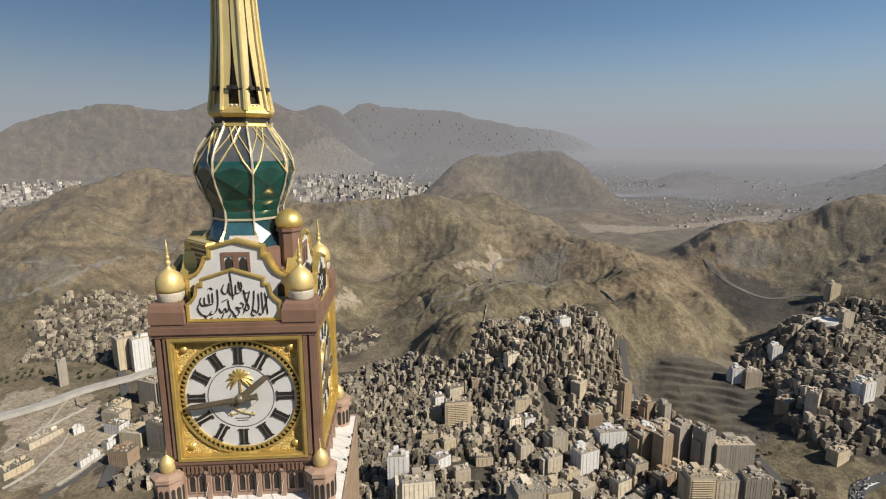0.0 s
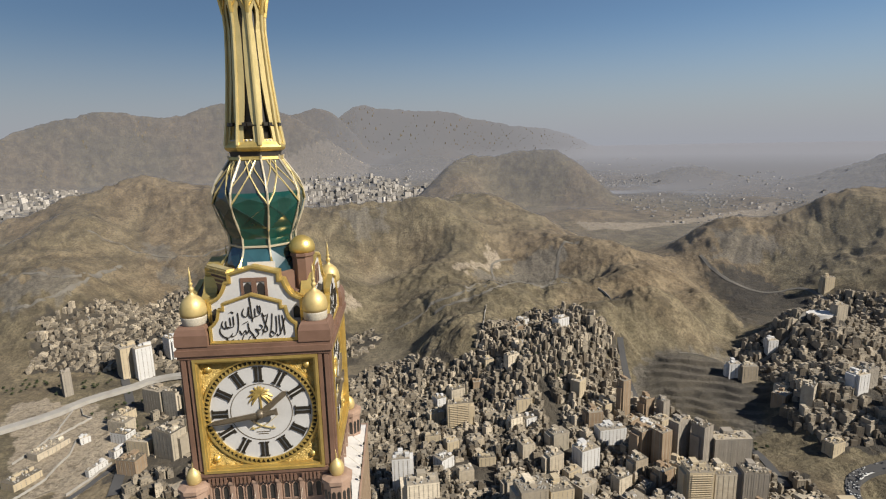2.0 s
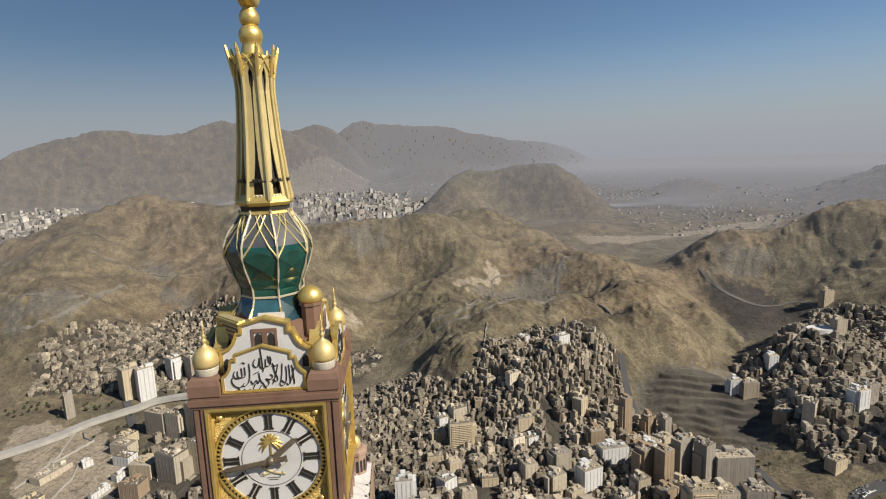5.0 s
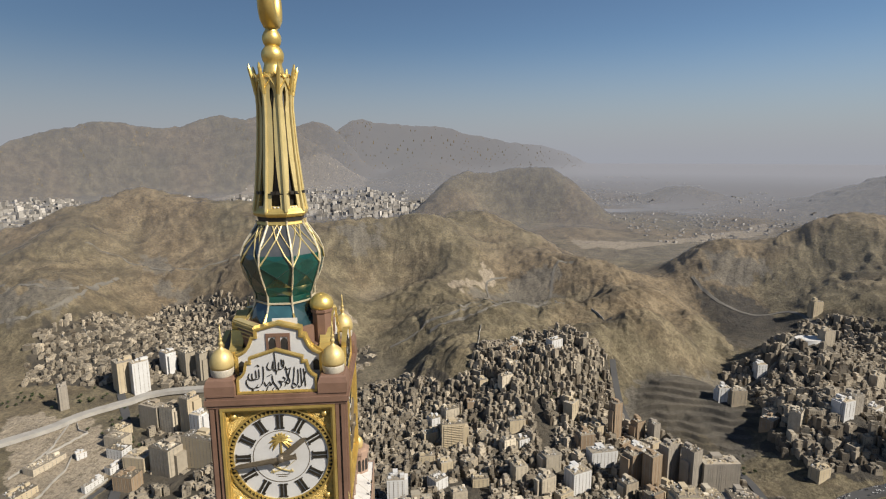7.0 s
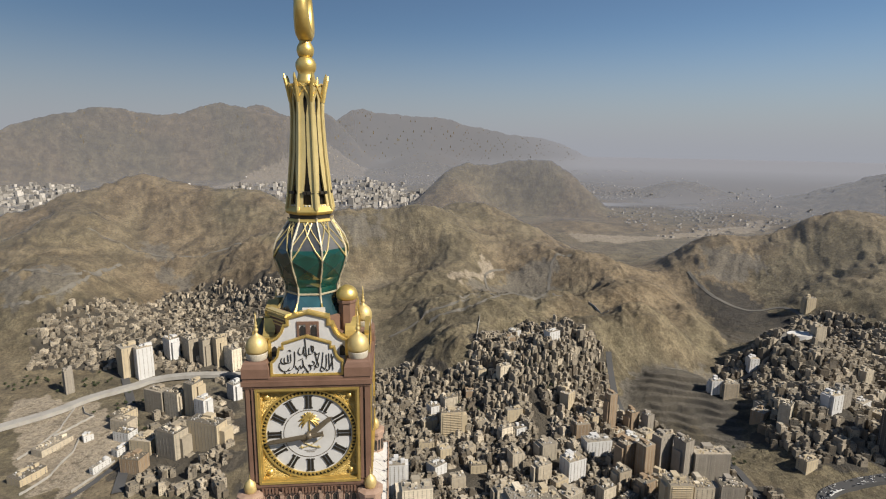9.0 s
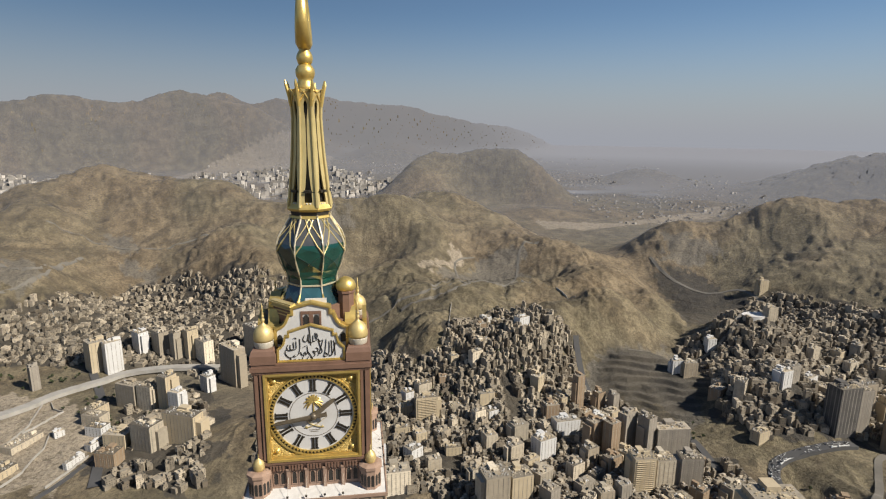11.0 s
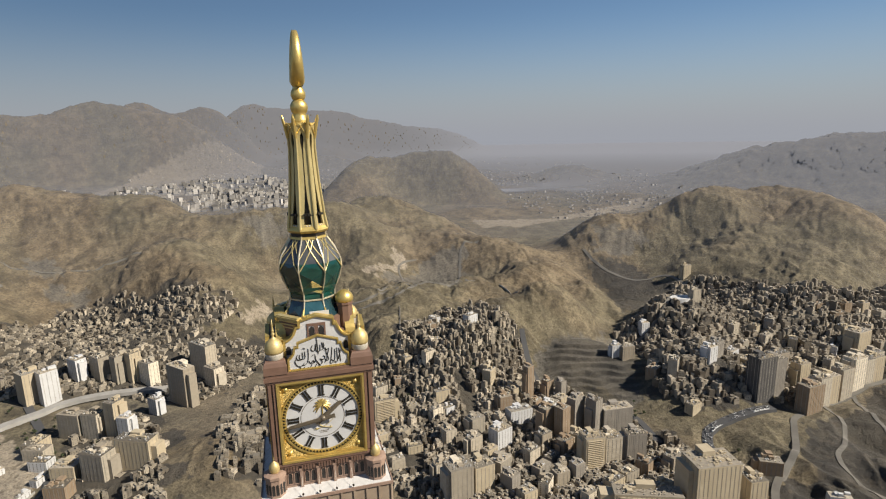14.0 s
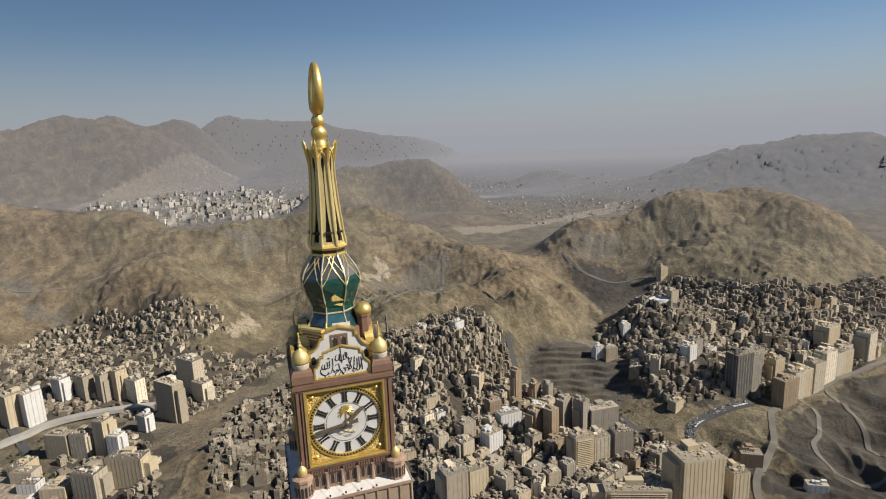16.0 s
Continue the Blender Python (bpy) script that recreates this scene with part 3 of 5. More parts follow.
def numeral(bm):
    for x in (-0.78, 0.78):
        box(bm, x - 0.5, x + 0.5, -24.35, -23.95, 11.9, 17.2)
    for z in (11.75, 17.0):
        box(bm, -1.75, -0.2, -24.37, -23.97, z, z + 0.45)
        box(bm, 0.2, 1.75, -24.37, -23.97, z, z + 0.45)


def hand(bm, length, tail, wide, y):
    o = [(-wide * 0.42, -tail), (wide * 0.42, -tail), (wide * 0.5, 0), (wide * 0.42, length * 0.9), (0.15, length), (-0.15, length), (-wide * 0.42, length * 0.9), (-wide * 0.5, 0)]
    slab(bm, o, y - 0.35, y + 0.35)
    slab(bm, [(x * 0.45, z * 0.92) for x, z in o], y - 0.6, y)
    box(bm, -wide * 0.6, wide * 0.6, y - 0.45, y + 0.3, -tail - 0.1, -tail + 0.7)


def palm(bm):
    """A palm in low relief: a trunk on a small mound and arching fronds with leaflets on both sides."""
    slab(bm, [(-0.38, 0.2), (0.38, 0.2), (0.26, 6.0), (-0.26, 6.0)], -24.35, -23.9)
    slab(bm, [(-1.2, 0), (1.2, 0), (0.4, 0.8), (-0.4, 0.8)], -24.35, -23.9)
    for side in (-1, 1):
        for a, length, droop in ((10, 3.0, 0.0), (32, 3.5, 0.5), (54, 4.1, 1.3), (76, 4.6, 2.4), (97, 4.4, 3.2), (118, 3.6, 2.8)):
            pts = []
            for i in range(8):
                u = i / 7
                pts.append((side * math.sin(radians(a)) * length * u, -24.2, 6.2 + math.cos(radians(a)) * length * u + 0.9 * u - droop * u * u - 0.5 * u * u))
            tube(bm, pts, [0.3, 0.46, 0.56, 0.6, 0.56, 0.46, 0.32, 0.1], 5)


def sword(bm, s):
    pts, back = [], []
    for i in range(14):
        u = i / 13
        x, z = s * (-4.4 + 10.4 * u), -6.4 + 5.4 * u - 1.3 * math.sin(math.pi * u)
        w = 0.2 * (1 - 0.8 * u)
        pts.append((x, z - w)), back.append((x, z + w))
    slab(bm, (pts + back[::-1]) if s > 0 else (back + pts[::-1]), -24.35, -23.9)
    slab(bm, [(s * -3.9, -5.6), (s * -3.2, -6.9), (s * -2.9, -6.7), (s * -3.6, -5.4)], -24.4, -23.9)


def bars(bm, w, z):
    box(bm, -w / 2, w / 2, -24.08, -23.9, z, z + 0.3)


face_meshes = {
    "gilded_spandrel": finish("gilded_spandrel", made(spandrel), M["gold_relief"]),
    "corner_boss": finish("corner_boss", made(boss), M["gold"], True),
    "tooth_ring": finish("tooth_ring", made(ring_teeth), M["gold"]),
    "rim": finish("rim", made(lambda bm: (band(bm, circle(20.6), circle(19.95), -24.7, -23.9), band(bm, circle(18.5), circle(18.15), -24.6, -23.9))), M["gold"]),
    # dark disc that paints shadow into the gaps between the teeth
    "shadow_gap": finish("shadow_gap", made(lambda bm: slab(bm, circle(19.95), -23.95, -23.2)), M["numeral"]),
    "dial": finish("dial", made(lambda bm: slab(bm, circle(18.2), -24.0, -23.3)), M["white"]),
    "inner_circle": finish("inner_circle", made(lambda bm: band(bm, circle(11.0), circle(10.75), -24.1, -23.9)), M["hand"]),
    "numeral": finish("numeral", made(numeral), M["numeral"]),
    "minute_hand": finish("minute_hand", made(hand, 18.2, 6.0, 2.0, -26.3), M["hand"]),
    "hour_hand": finish("hour_hand", made(hand, 12.4, 4.0, 2.3, -25.4), M["hand"]),
    "hub": finish("hub", made(lambda bm: lathe(bm, [(1.5, -24), (1.5, -26.4), (1.1, -27.0), (0.4, -27.3)], 16, Matrix.Rotation(math.pi / 2, 4, "X") @ Matrix.Scale(-1, 4, (0, 0, 1)))), M["hand"], True),
    "palm_emblem": finish("palm_emblem", made(palm), M["gold"]),
    "crossed_sword": finish("crossed_sword", made(sword, 1), M["gold_pale"]),
    "lettering": finish("lettering", made(bars, 5.0, -7.9), M["hand"]),
    "lettering_below": finish("lettering", made(bars, 3.6, -8.7), M["hand"]),
}
frame_mesh = finish("clock_face", made(frame_border), M["gold"])
at_hub = Matrix.Translation((0, 0, CZ))
for k in range(4):
    face = part("clock_face", frame_mesh, None, tower, "gilded square clock face with a white dial", turned(k))
    for name in ("gilded_spandrel", "tooth_ring", "rim", "shadow_gap", "inner_circle"):
        part(name, face_meshes[name], None, face)
    part("dial", face_meshes["dial"], None, face, "white round clock dial")
    for sx in (-1, 1):
        for sz in (-1, 1):
            part("corner_boss", face_meshes["corner_boss"], None, face, "", Matrix.Translation((sx * 17.2, -24.0, CZ + sz * 17.4)) @ Matrix.Rotation(math.pi / 2, 4, "X"))
    for i in range(12):
        part("numeral", face_meshes["numeral"], None, face, "", at_hub @ Matrix.Rotation(i * math.pi / 6, 4, "Y"))
    part("minute_hand", face_meshes["minute_hand"], None, face, "long bronze minute hand", at_hub @ Matrix.Rotation(radians(261.5), 4, "Y"))
    part("hour_hand", face_meshes["hour_hand"], None, face, "short bronze hour hand", at_hub @ Matrix.Rotation(radians(50), 4, "Y"))
    part("hub", face_meshes["hub"], None, face, "", at_hub)
    part("palm_emblem", face_meshes["palm_emblem"], None, face, "golden palm tree emblem", at_hub @ Matrix.Translation((0, 0, 0.6)))
    part("crossed_sword", face_meshes["crossed_sword"], None, face, "", at_hub)
    part("crossed_sword", face_meshes["crossed_sword"], None, face, "", at_hub @ Matrix.Translation((0, -0.12, 0)) @ Matrix.Diagonal((-1, 1, 1, 1)))
    part("lettering", face_meshes["lettering"], None, face, "", at_hub)
    part("lettering", face_meshes["lettering_below"], None, face, "", at_hub)


# arcade, terrace and the wider shaft below
def arcade_wall(bm):
    box(bm, -HALF + 0.8, HALF - 0.8, -HALF + 0.8, HALF - 0.8, 432, 446.2)


part("arcade_wall", made(arcade_wall), M["stone_pale"], tower)
dentil = finish("dentil", made(lambda bm: (box(bm, -0.42, 0.42, -26.0, -24.5, 444.0, 446.2), slab(bm, [(-0.42, 444.0), (0.0, 443.3), (0.42, 444.0)], -26.0, -24.5))), M["stone"])
# flat dark sheet on the wall, the arch's inner shade as colour
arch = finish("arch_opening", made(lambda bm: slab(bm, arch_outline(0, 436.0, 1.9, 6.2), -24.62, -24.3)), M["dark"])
arch_rim = finish("arch_rim", made(lambda bm: band(bm, shrink(arch_outline(0, 436.0, 1.9, 6.2), -0.35), arch_outline(0, 436.0, 1.9, 6.2), -24.9, -24.4)), M["stone_pale"])
pilaster = finish("pilaster", made(lambda bm: (box(bm, -0.8, 0.8, -25.7, -24.4, 433.5, 443.4), box(bm, -1.1, 1.1, -26.0, -24.4, 443.4, 444.3))), M["stone_pale"])
cable = finish("stay_cable", made(lambda bm: tube(bm, [(0, -25.8, 440), (0, -28, 438.2), (0, -30.5, 435.8), (0, -32.6, 433.4)], [0.09] * 4, 5)), M["mosaic"])
lamp_post = finish("terrace_floodlight", made(lambda bm: (tube(bm, [(0, -32.6, 432.6), (0, -32.6, 434.2)], [0.12, 0.1], 6), box(bm, -0.5, 0.5, -33.0, -32.3, 434.0, 434.7))), M["numeral"])
for k in range(4):
    for i in range(30):
        if i % 6 != 5:
            part("dentil", dentil, None, tower, "", turned(k) @ Matrix.Translation((-20.3 + 1.4 * i, 0, 0)))
    for i in range(6):
        part("pilaster", pilaster, None, tower, "", turned(k) @ Matrix.Translation((-21 + 8.4 * i, 0, 0)))
    for i in range(5):
        for dx in (-1.6, 1.6):
            part("arch_opening", arch, None, tower, "", turned(k) @ Matrix.Translation((-16.8 + 8.4 * i + dx, 0, 0)))
            part("arch_rim", arch_rim, None, tower, "", turned(k) @ Matrix.Translation((-16.8 + 8.4 * i + dx, 0, 0)))
    for i in range(4):
        part("stay_cable", cable, None, tower, "", turned(k) @ Matrix.Translation((-12.6 + 8.4 * i, 0, 0)))
        part("terrace_floodlight", lamp_post, None, tower, "", turned(k) @ Matrix.Translation((-12.6 + 8.4 * i, 0, 0)))


def terrace(bm):
    lathe(bm, [(24.0 * math.sqrt(2), 434.0), (32.8 * math.sqrt(2), 432.6), (32.8 * math.sqrt(2), 431.8), (24.0 * math.sqrt(2), 431.8)], 4, None, math.pi / 4, False)


part("terrace_roof", made(terrace), M["roof_white"], tower, "white sloping terrace roof")
part("terrace_edge", made(lambda bm: band(bm, [(-33.3, -33.3), (33.3, -33.3), (33.3, 33.3), (-33.3, 33.3)], [(-32.7, -32.7), (32.7, -32.7), (32.7, 32.7), (-32.7, 32.7)], 0, 1.6)),
     M["stone_pale"], tower, "", Matrix.Translation((0, 0, 431.4)) @ Matrix.Rotation(math.pi / 2, 4, "X") @ Matrix.Diagonal((1, 1, 1, 1)))


def pier_outline(w, d, n, k, out, half):
    """A rectangle in plan, w by d, with n and k bays between shallow piers along its sides; counterclockwise."""
    def side(length, bays):
        pts = []
        for i in range(bays + 1):
            u = -length / 2 + i * length / bays
            lo, hi = max(u - half, -length / 2), min(u + half, length / 2)
            pts += [(lo, 0), (lo, out), (hi, out), (hi, 0)]
        return pts[1:-1] if bays else pts
    out_pts = []
    for turn, length, bays, off in ((0, w, n, d / 2), (1, d, k, w / 2), (2, w, n, d / 2), (3, d, k, w / 2)):
        c, s = (1, 0, -1, 0)[turn], (0, 1, 0, -1)[turn]
        for u, v in side(length, bays):
            x, y = u, -off - v
            out_pts.append((c * x - s * y, s * x + c * y))
    return out_pts


def prism(bm, outline, z0, z1):
    low, high = [bm.verts.new((x, y, z0)) for x, y in outline], [bm.verts.new((x, y, z1)) for x, y in outline]
    for i in range(len(outline)):
        j = (i + 1) % len(outline)
        bm.faces.new((low[i], low[j], high[j], high[i]))
    bm.faces.new(high)


def lower_shaft(bm):
    prism(bm, pier_outline(64.8, 64.8, 10, 10, 0.6, 0.5), 20, 431.3)


part("lower_shaft", made(lower_shaft), M["sand_stone"], tower)


def turret(bm):
    lathe(bm, [(5.3, 20), (5.3, 431), (5.7, 431.2), (5.7, 432.4), (5.1, 432.6), (5.1, 442.6), (5.8, 443.2), (5.8, 444.6), (3.8, 445.3)], 8, None, math.pi / 8)


onion = [(3.0, 445.2), (3.25, 445.9), (3.55, 447.4), (3.4, 449.2), (2.7, 450.8), (1.5, 452.0), (0.6, 452.6), (0.35, 453.2), (0.7, 453.8), (0.3, 454.4), (0.55, 454.9), (0.22, 455.4), (0.05, 457.4)]
turret_mesh = finish("corner_turret", made(turret), M["stone_pale"])
turret_dome = finish("turret_dome", made(lambda bm: lathe(bm, onion, 20)), M["gold_satin"], True)
# shade inside the turret's arches, painted as a dark sheet
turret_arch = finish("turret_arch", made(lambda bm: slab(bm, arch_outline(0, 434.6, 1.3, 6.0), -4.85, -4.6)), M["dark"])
for sx, sy in ((1, -1), (1, 1), (-1, 1), (-1, -1)):
    t = part("corner_turret", turret_mesh, None, tower, "pale stone corner turret with arched openings", Matrix.Translation((sx * 25.6, sy * 25.6, 0)))
    part("turret_dome", turret_dome, None, t, "matt gold onion dome with finial", Matrix.Translation((0, 0, 445.2)) @ Matrix.Diagonal((0.76, 0.76, 0.8, 1)) @ Matrix.Translation((0, 0, -445.2)))
    for i in range(8):
        for dx in (-0.95, 0.95):
            part("turret_arch", turret_arch, None, t, "", Matrix.Rotation(i * math.pi / 4, 4, "Z") @ Matrix.Translation((dx, 0, 0)))

# corner piers with domes on the cornice
pier_mesh = finish("corner_pier", made(lambda bm: (box(bm, -5.6, 5.6, -5.6, 5.6, 497.2, 501.2), lathe(bm, [(5.6 * math.sqrt(2), 501.2), (5.0 * math.sqrt(2), 503.2), (4.5 * math.sqrt(2), 504.0)], 4, None, math.pi / 4))), M["stone"])
dome_profile = [(4.25, 507.0), (4.5, 508.2), (4.45, 509.6), (4.05, 511.4), (3.2, 512.8), (2.0, 513.9), (0.95, 514.6), (0.55, 515.4), (0.95, 516.2), (0.95, 516.8), (0.4, 517.4), (0.75, 518.0), (0.75, 518.5), (0.33, 519.0), (0.6, 519.6), (0.28, 520.3), (0.4, 520.9), (0.05, 524.2)]
pier_dome = finish("pier_dome", made(lambda bm: lathe(bm, dome_profile, 24)), M["gold_satin"], True)
pier_drum = finish("mosaic_drum", made(lambda bm: lathe(bm, [(3.9, 503.8), (4.15, 504.4), (4.3, 506.6), (4.2, 507.1)], 24)), M["mosaic"], True)
for sx, sy in ((1, -1), (1, 1), (-1, 1), (-1, -1)):
    p = part("corner_pier", pier_mesh, None, tower, "", Matrix.Translation((sx * 21.0, sy * 21.0, 0)))
    part("pier_dome", pier_dome, None, p, "polished gold dome with a tall finial")
    part("mosaic_drum", pier_drum, None, p)

# plaques and gables
PLAQUE = [(-15.0, 497.4), (15.0, 497.4), (15.0, 503.6), (13.6, 504.6), (12.4, 506.2), (12.0, 508.0), (11.6, 509.9), (10.2, 509.9), (10.2, 511.8), (0, 515.0), (-10.2, 511.8), (-10.2, 509.9), (-11.6, 509.9), (-12.0, 508.0), (-12.4, 506.2), (-13.6, 504.6), (-15.0, 503.6)]
GABLE = [(-16.6, 497.2), (16.6, 497.2), (16.6, 511.3), (15.0, 511.8), (13.2, 512.8), (11.9, 514.4), (11.0, 516.4), (10.4, 518.2), (9.0, 518.4), (9.0, 521.2), (0, 523.6), (-9.0, 521.2), (-9.0, 518.4), (-10.4, 518.2), (-11.0, 516.4), (-11.9, 514.4), (-13.2, 512.8), (-15.0, 511.8), (-16.6, 511.3)]
def brush(bm, path, wide):
    """A pen stroke, broad across the nib's slant and thin along it, in front of the plaque."""
    pts = []
    for i in range(len(path) - 1):
        p = [Vector(path[max(0, min(len(path) - 1, j))]) for j in (i - 1, i, i + 1, i + 2)]
        for u in (0, 0.2, 0.4, 0.6, 0.8):
            pts.append(0.5 * (2 * p[1] + (p[2] - p[0]) * u + (2 * p[0] - 5 * p[1] + 4 * p[2] - p[3]) * u * u + (3 * p[1] - p[0] - 3 * p[2] + p[3]) * u ** 3))
    pts.append(Vector(path[-1]))
    rows = []
    for i, p in enumerate(pts):
        way = (pts[min(i + 1, len(pts) - 1)] - pts[max(i - 1, 0)]).normalized()
        w = wide * (0.35 + 0.65 * abs(math.sin(math.atan2(way.y, way.x) - radians(35)))) * (0.35 if i in (0, len(pts) - 1) else 1)
        n = Vector((-way.y, way.x)) * w / 2
        rows.append([bm.verts.new((q.x, y, q.y)) for q, y in ((p - n, -24.85), (p + n, -24.85), (p + n, -24.55), (p - n, -24.55))])
    for a, b in zip(rows, rows[1:]):
        for k in range(4):
            bm.faces.new((a[k], a[(k + 1) % 4], b[(k + 1) % 4], b[k]))


def pen(points):
    """Pen positions, counted right and down from the plaque's upper left, in metres on the plaque."""
    return [(0.065 * (u - 237 - 0.075 * v), 518.2 - 0.0765 * v) for u, v in points]


UPPER = [[(233, 58), (240, 100), (250, 176)], [(205, 110), (195, 135), (206, 150), (222, 147), (228, 118)], [(229, 104), (233, 148), (250, 158), (262, 150), (262, 112)], [(275, 97), (280, 126), (290, 140), (276, 149), (262, 149)], [(285, 100), (292, 120), (288, 136)]]
LEFT = [[(148, 145), (152, 190)], [(130, 150), (136, 192)], [(110, 165), (112, 194), (130, 196)], [(95, 165), (88, 186), (106, 202), (152, 194)], [(82, 195), (78, 216), (96, 240), (126, 246), (146, 224)], [(126, 132), (138, 124), (150, 132)], [(110, 242), (122, 262), (152, 254)], [(172, 130), (176, 180), (170, 220), (150, 240), (130, 238)]]
MIDDLE = [[(180, 214), (194, 234), (210, 214), (220, 232), (233, 204)], [(206, 230), (190, 262), (170, 258)], [(194, 186), (226, 172)], [(225, 178), (232, 214), (250, 236), (266, 262)], [(285, 190), (300, 200), (290, 215), (262, 210)], [(262, 210), (280, 230), (270, 246), (248, 250)], [(240, 240), (224, 262)]]
RIGHT = [[(330, 140), (318, 190), (300, 240)], [(300, 134), (312, 180), (328, 214), (318, 226), (300, 214)], [(352, 138), (350, 190), (344, 232)], [(372, 152), (376, 195), (372, 232), (352, 250), (340, 240), (348, 224), (364, 236)], [(388, 146), (392, 186), (398, 240)], [(404, 148), (412, 190), (420, 244)], [(418, 162), (405, 214), (388, 246), (376, 238)], [(294, 152), (304, 146), (314, 152), (322, 144)]]


def calligraphy(bm):
    for path in UPPER + LEFT + MIDDLE + RIGHT:
        brush(bm, pen(path), 0.44)


script_mesh = finish("calligraphy", made(calligraphy), M["numeral"])
plaque = finish("plaque", made(lambda bm: slab(bm, shrink(PLAQUE, 0.5), -24.6, -23.4)), M["white"])
plaque_border = finish("plaque_border", made(lambda bm: (band(bm, PLAQUE, shrink(PLAQUE, 0.55), -25.2, -23.2), band(bm, shrink(PLAQUE, 0.55), shrink(PLAQUE, 0.95), -24.9, -23.4))), M["gold"])
gable = finish("gable", made(lambda bm: slab(bm, shrink(GABLE, 0.6), -19.0, -17.2)), M["white"])
gable_border = finish("gable_border", made(lambda bm: (band(bm, GABLE, shrink(GABLE, 0.7), -19.9, -15.0), band(bm, shrink(GABLE, 0.7), shrink(GABLE, 1.2), -19.5, -17.3))), M["gold"])
gable_window = finish("gable_window", made(lambda bm: [band(bm, [(x - 2.3, 511.6), (x + 2.3, 511.6), (x + 2.3, 519.2), (x - 2.3, 519.2)], [(x - 1.4, 511.8), (x + 1.4, 511.8), (x + 1.4, 517.8), (x - 1.4, 517.8)], -19.35, -18.9) for x in (-2.3, 2.3)]), M["stone"])
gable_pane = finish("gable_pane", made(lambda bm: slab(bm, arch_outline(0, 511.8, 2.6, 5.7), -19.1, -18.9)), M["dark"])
# the niche is a dark sheet with its shade in the colour
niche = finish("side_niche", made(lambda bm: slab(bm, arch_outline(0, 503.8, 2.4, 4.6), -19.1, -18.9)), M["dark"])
for k in range(4):
    p = part("plaque", plaque, None, tower, "white plaque with black calligraphy in a gold border", turned(k))
    part("plaque_border", plaque_border, None, p, "stepped gold border")
    part("calligraphy", script_mesh, None, p, "black flowing calligraphy")
    g = part("gable", gable, None, tower, "white stepped gable with a double window", turned(k))
    part("gable_border", gable_border, None, g, "stepped gold border")
    part("gable_window", gable_window, None, g)
    for x in (-2.3, 2.3):
        part("gable_pane", gable_pane, None, g, "", Matrix.Translation((x, 0, 0)))
    for x in (-14.2, 14.2):
        part("side_niche", niche, None, g, "", Matrix.Translation((x, 0, 0)))


def core(bm):
    lathe(bm, [(17.6, 497), (17.6, 519.2), (16.6, 519.6)], 8, None, math.pi / 8)


part("crown_core", made(core), M["stone"], tower)


# stepped gold bands on the four slanting sides between the gables
def gold_step(bm):
    box(bm, -7.3, 7.3, -20.4, -17.0, 0.0, 0.55)
    box(bm, -7.3, 7.3, -19.9, -17.0, 0.55, 1.1)


gold_step_mesh = finish("gold_step", made(gold_step), M["gold_pale"])
slant_wall = finish("slant_wall", made(lambda bm: box(bm, -7.2, 7.2, -19.0, -15.0, 500, 521.5)), M["stone"])
for k in range(4):
    m = turned(k) @ Matrix.Rotation(math.pi / 4, 4, "Z")
    part("slant_wall", slant_wall, None, tower, "", m if k else m @ Matrix.Translation((0, 0, -9)))
    for i in range(10 if k else 4):
        part("gold_step", gold_step_mesh, None, tower, "", m @ Matrix.Translation((0, 1.5 - 1.5 * (i / 9 * 2 - 1) ** 2, 505.5 + 1.75 * i)))


def side_turret(bm):
    lathe(bm, [(3.9, 497), (3.9, 524.2), (4.5, 524.6), (4.5, 525.6), (4.0, 526.0)], 8, None, math.pi / 8)


tur = part("stair_turret", made(side_turret), M["stone"], tower, "brown octagonal stair turret with a gold dome", Matrix.Translation((15.7, -7.8, 0)))
part("stair_dome", made(lambda bm: lathe(bm, [(4.2, 525.8), (4.75, 526.8), (4.7, 528.2), (4.1, 529.8), (3.0, 531.0), (1.4, 531.9), (0.05, 532.2)], 20)), M["gold"], tur, "polished gold dome", None, True)

# ---- glass jewel and spire ----
spire = part("spire", made(lambda bm: lathe(bm, [(6.5, 560), (5.6, 590), (4.6, 604), (4.6, 617), (4.2, 618)], 16)), M["gold"], tower, "slender gilded spire over a green glass jewel", None, True)
JEWEL = [(16.0, 519.5), (13.4, 523.5), (11.9, 528.0), (11.9, 531.5), (13.4, 535.5), (15.3, 540.0), (16.5, 544.5), (16.2, 548.5), (14.6, 552.5), (12.0, 556.2), (9.4, 560.0)]


def corner(r, z, i):
    a = math.pi / 8 + i * math.pi / 4
    return Vector((r * math.cos(a), r * math.sin(a), z))


def tri_mesh(name, faces, material):
    bm = bmesh.new()
    for f in faces:
        bm.faces.new([bm.verts.new(p) for p in f])
    me = bpy.data.meshes.new(name)
    bm.to_mesh(me)
    bm.free()
    me.materials.append(material)
    return me


# eight glass sides, folded to a shallow point, and a gold lattice above
def jewel_side(lo, hi, out):
    """Glass facets of one side between two of the profile's rings."""
    (r0, z0), (r1, z1) = JEWEL[lo], JEWEL[hi]
    a, b, c, d = corner(r0, z0, 0), corner(r0, z0, 1), corner(r1, z1, 1), corner(r1, z1, 0)
    mid = (a + b + c + d) / 4
    mid += Vector((mid.x, mid.y, 0)).normalized() * out
    return [(a, b, mid), (b, c, mid), (c, d, mid), (d, a, mid)]


lower_glass = tri_mesh("base_glass", jewel_side(0, 2, 0.9), M["glass_blue"])
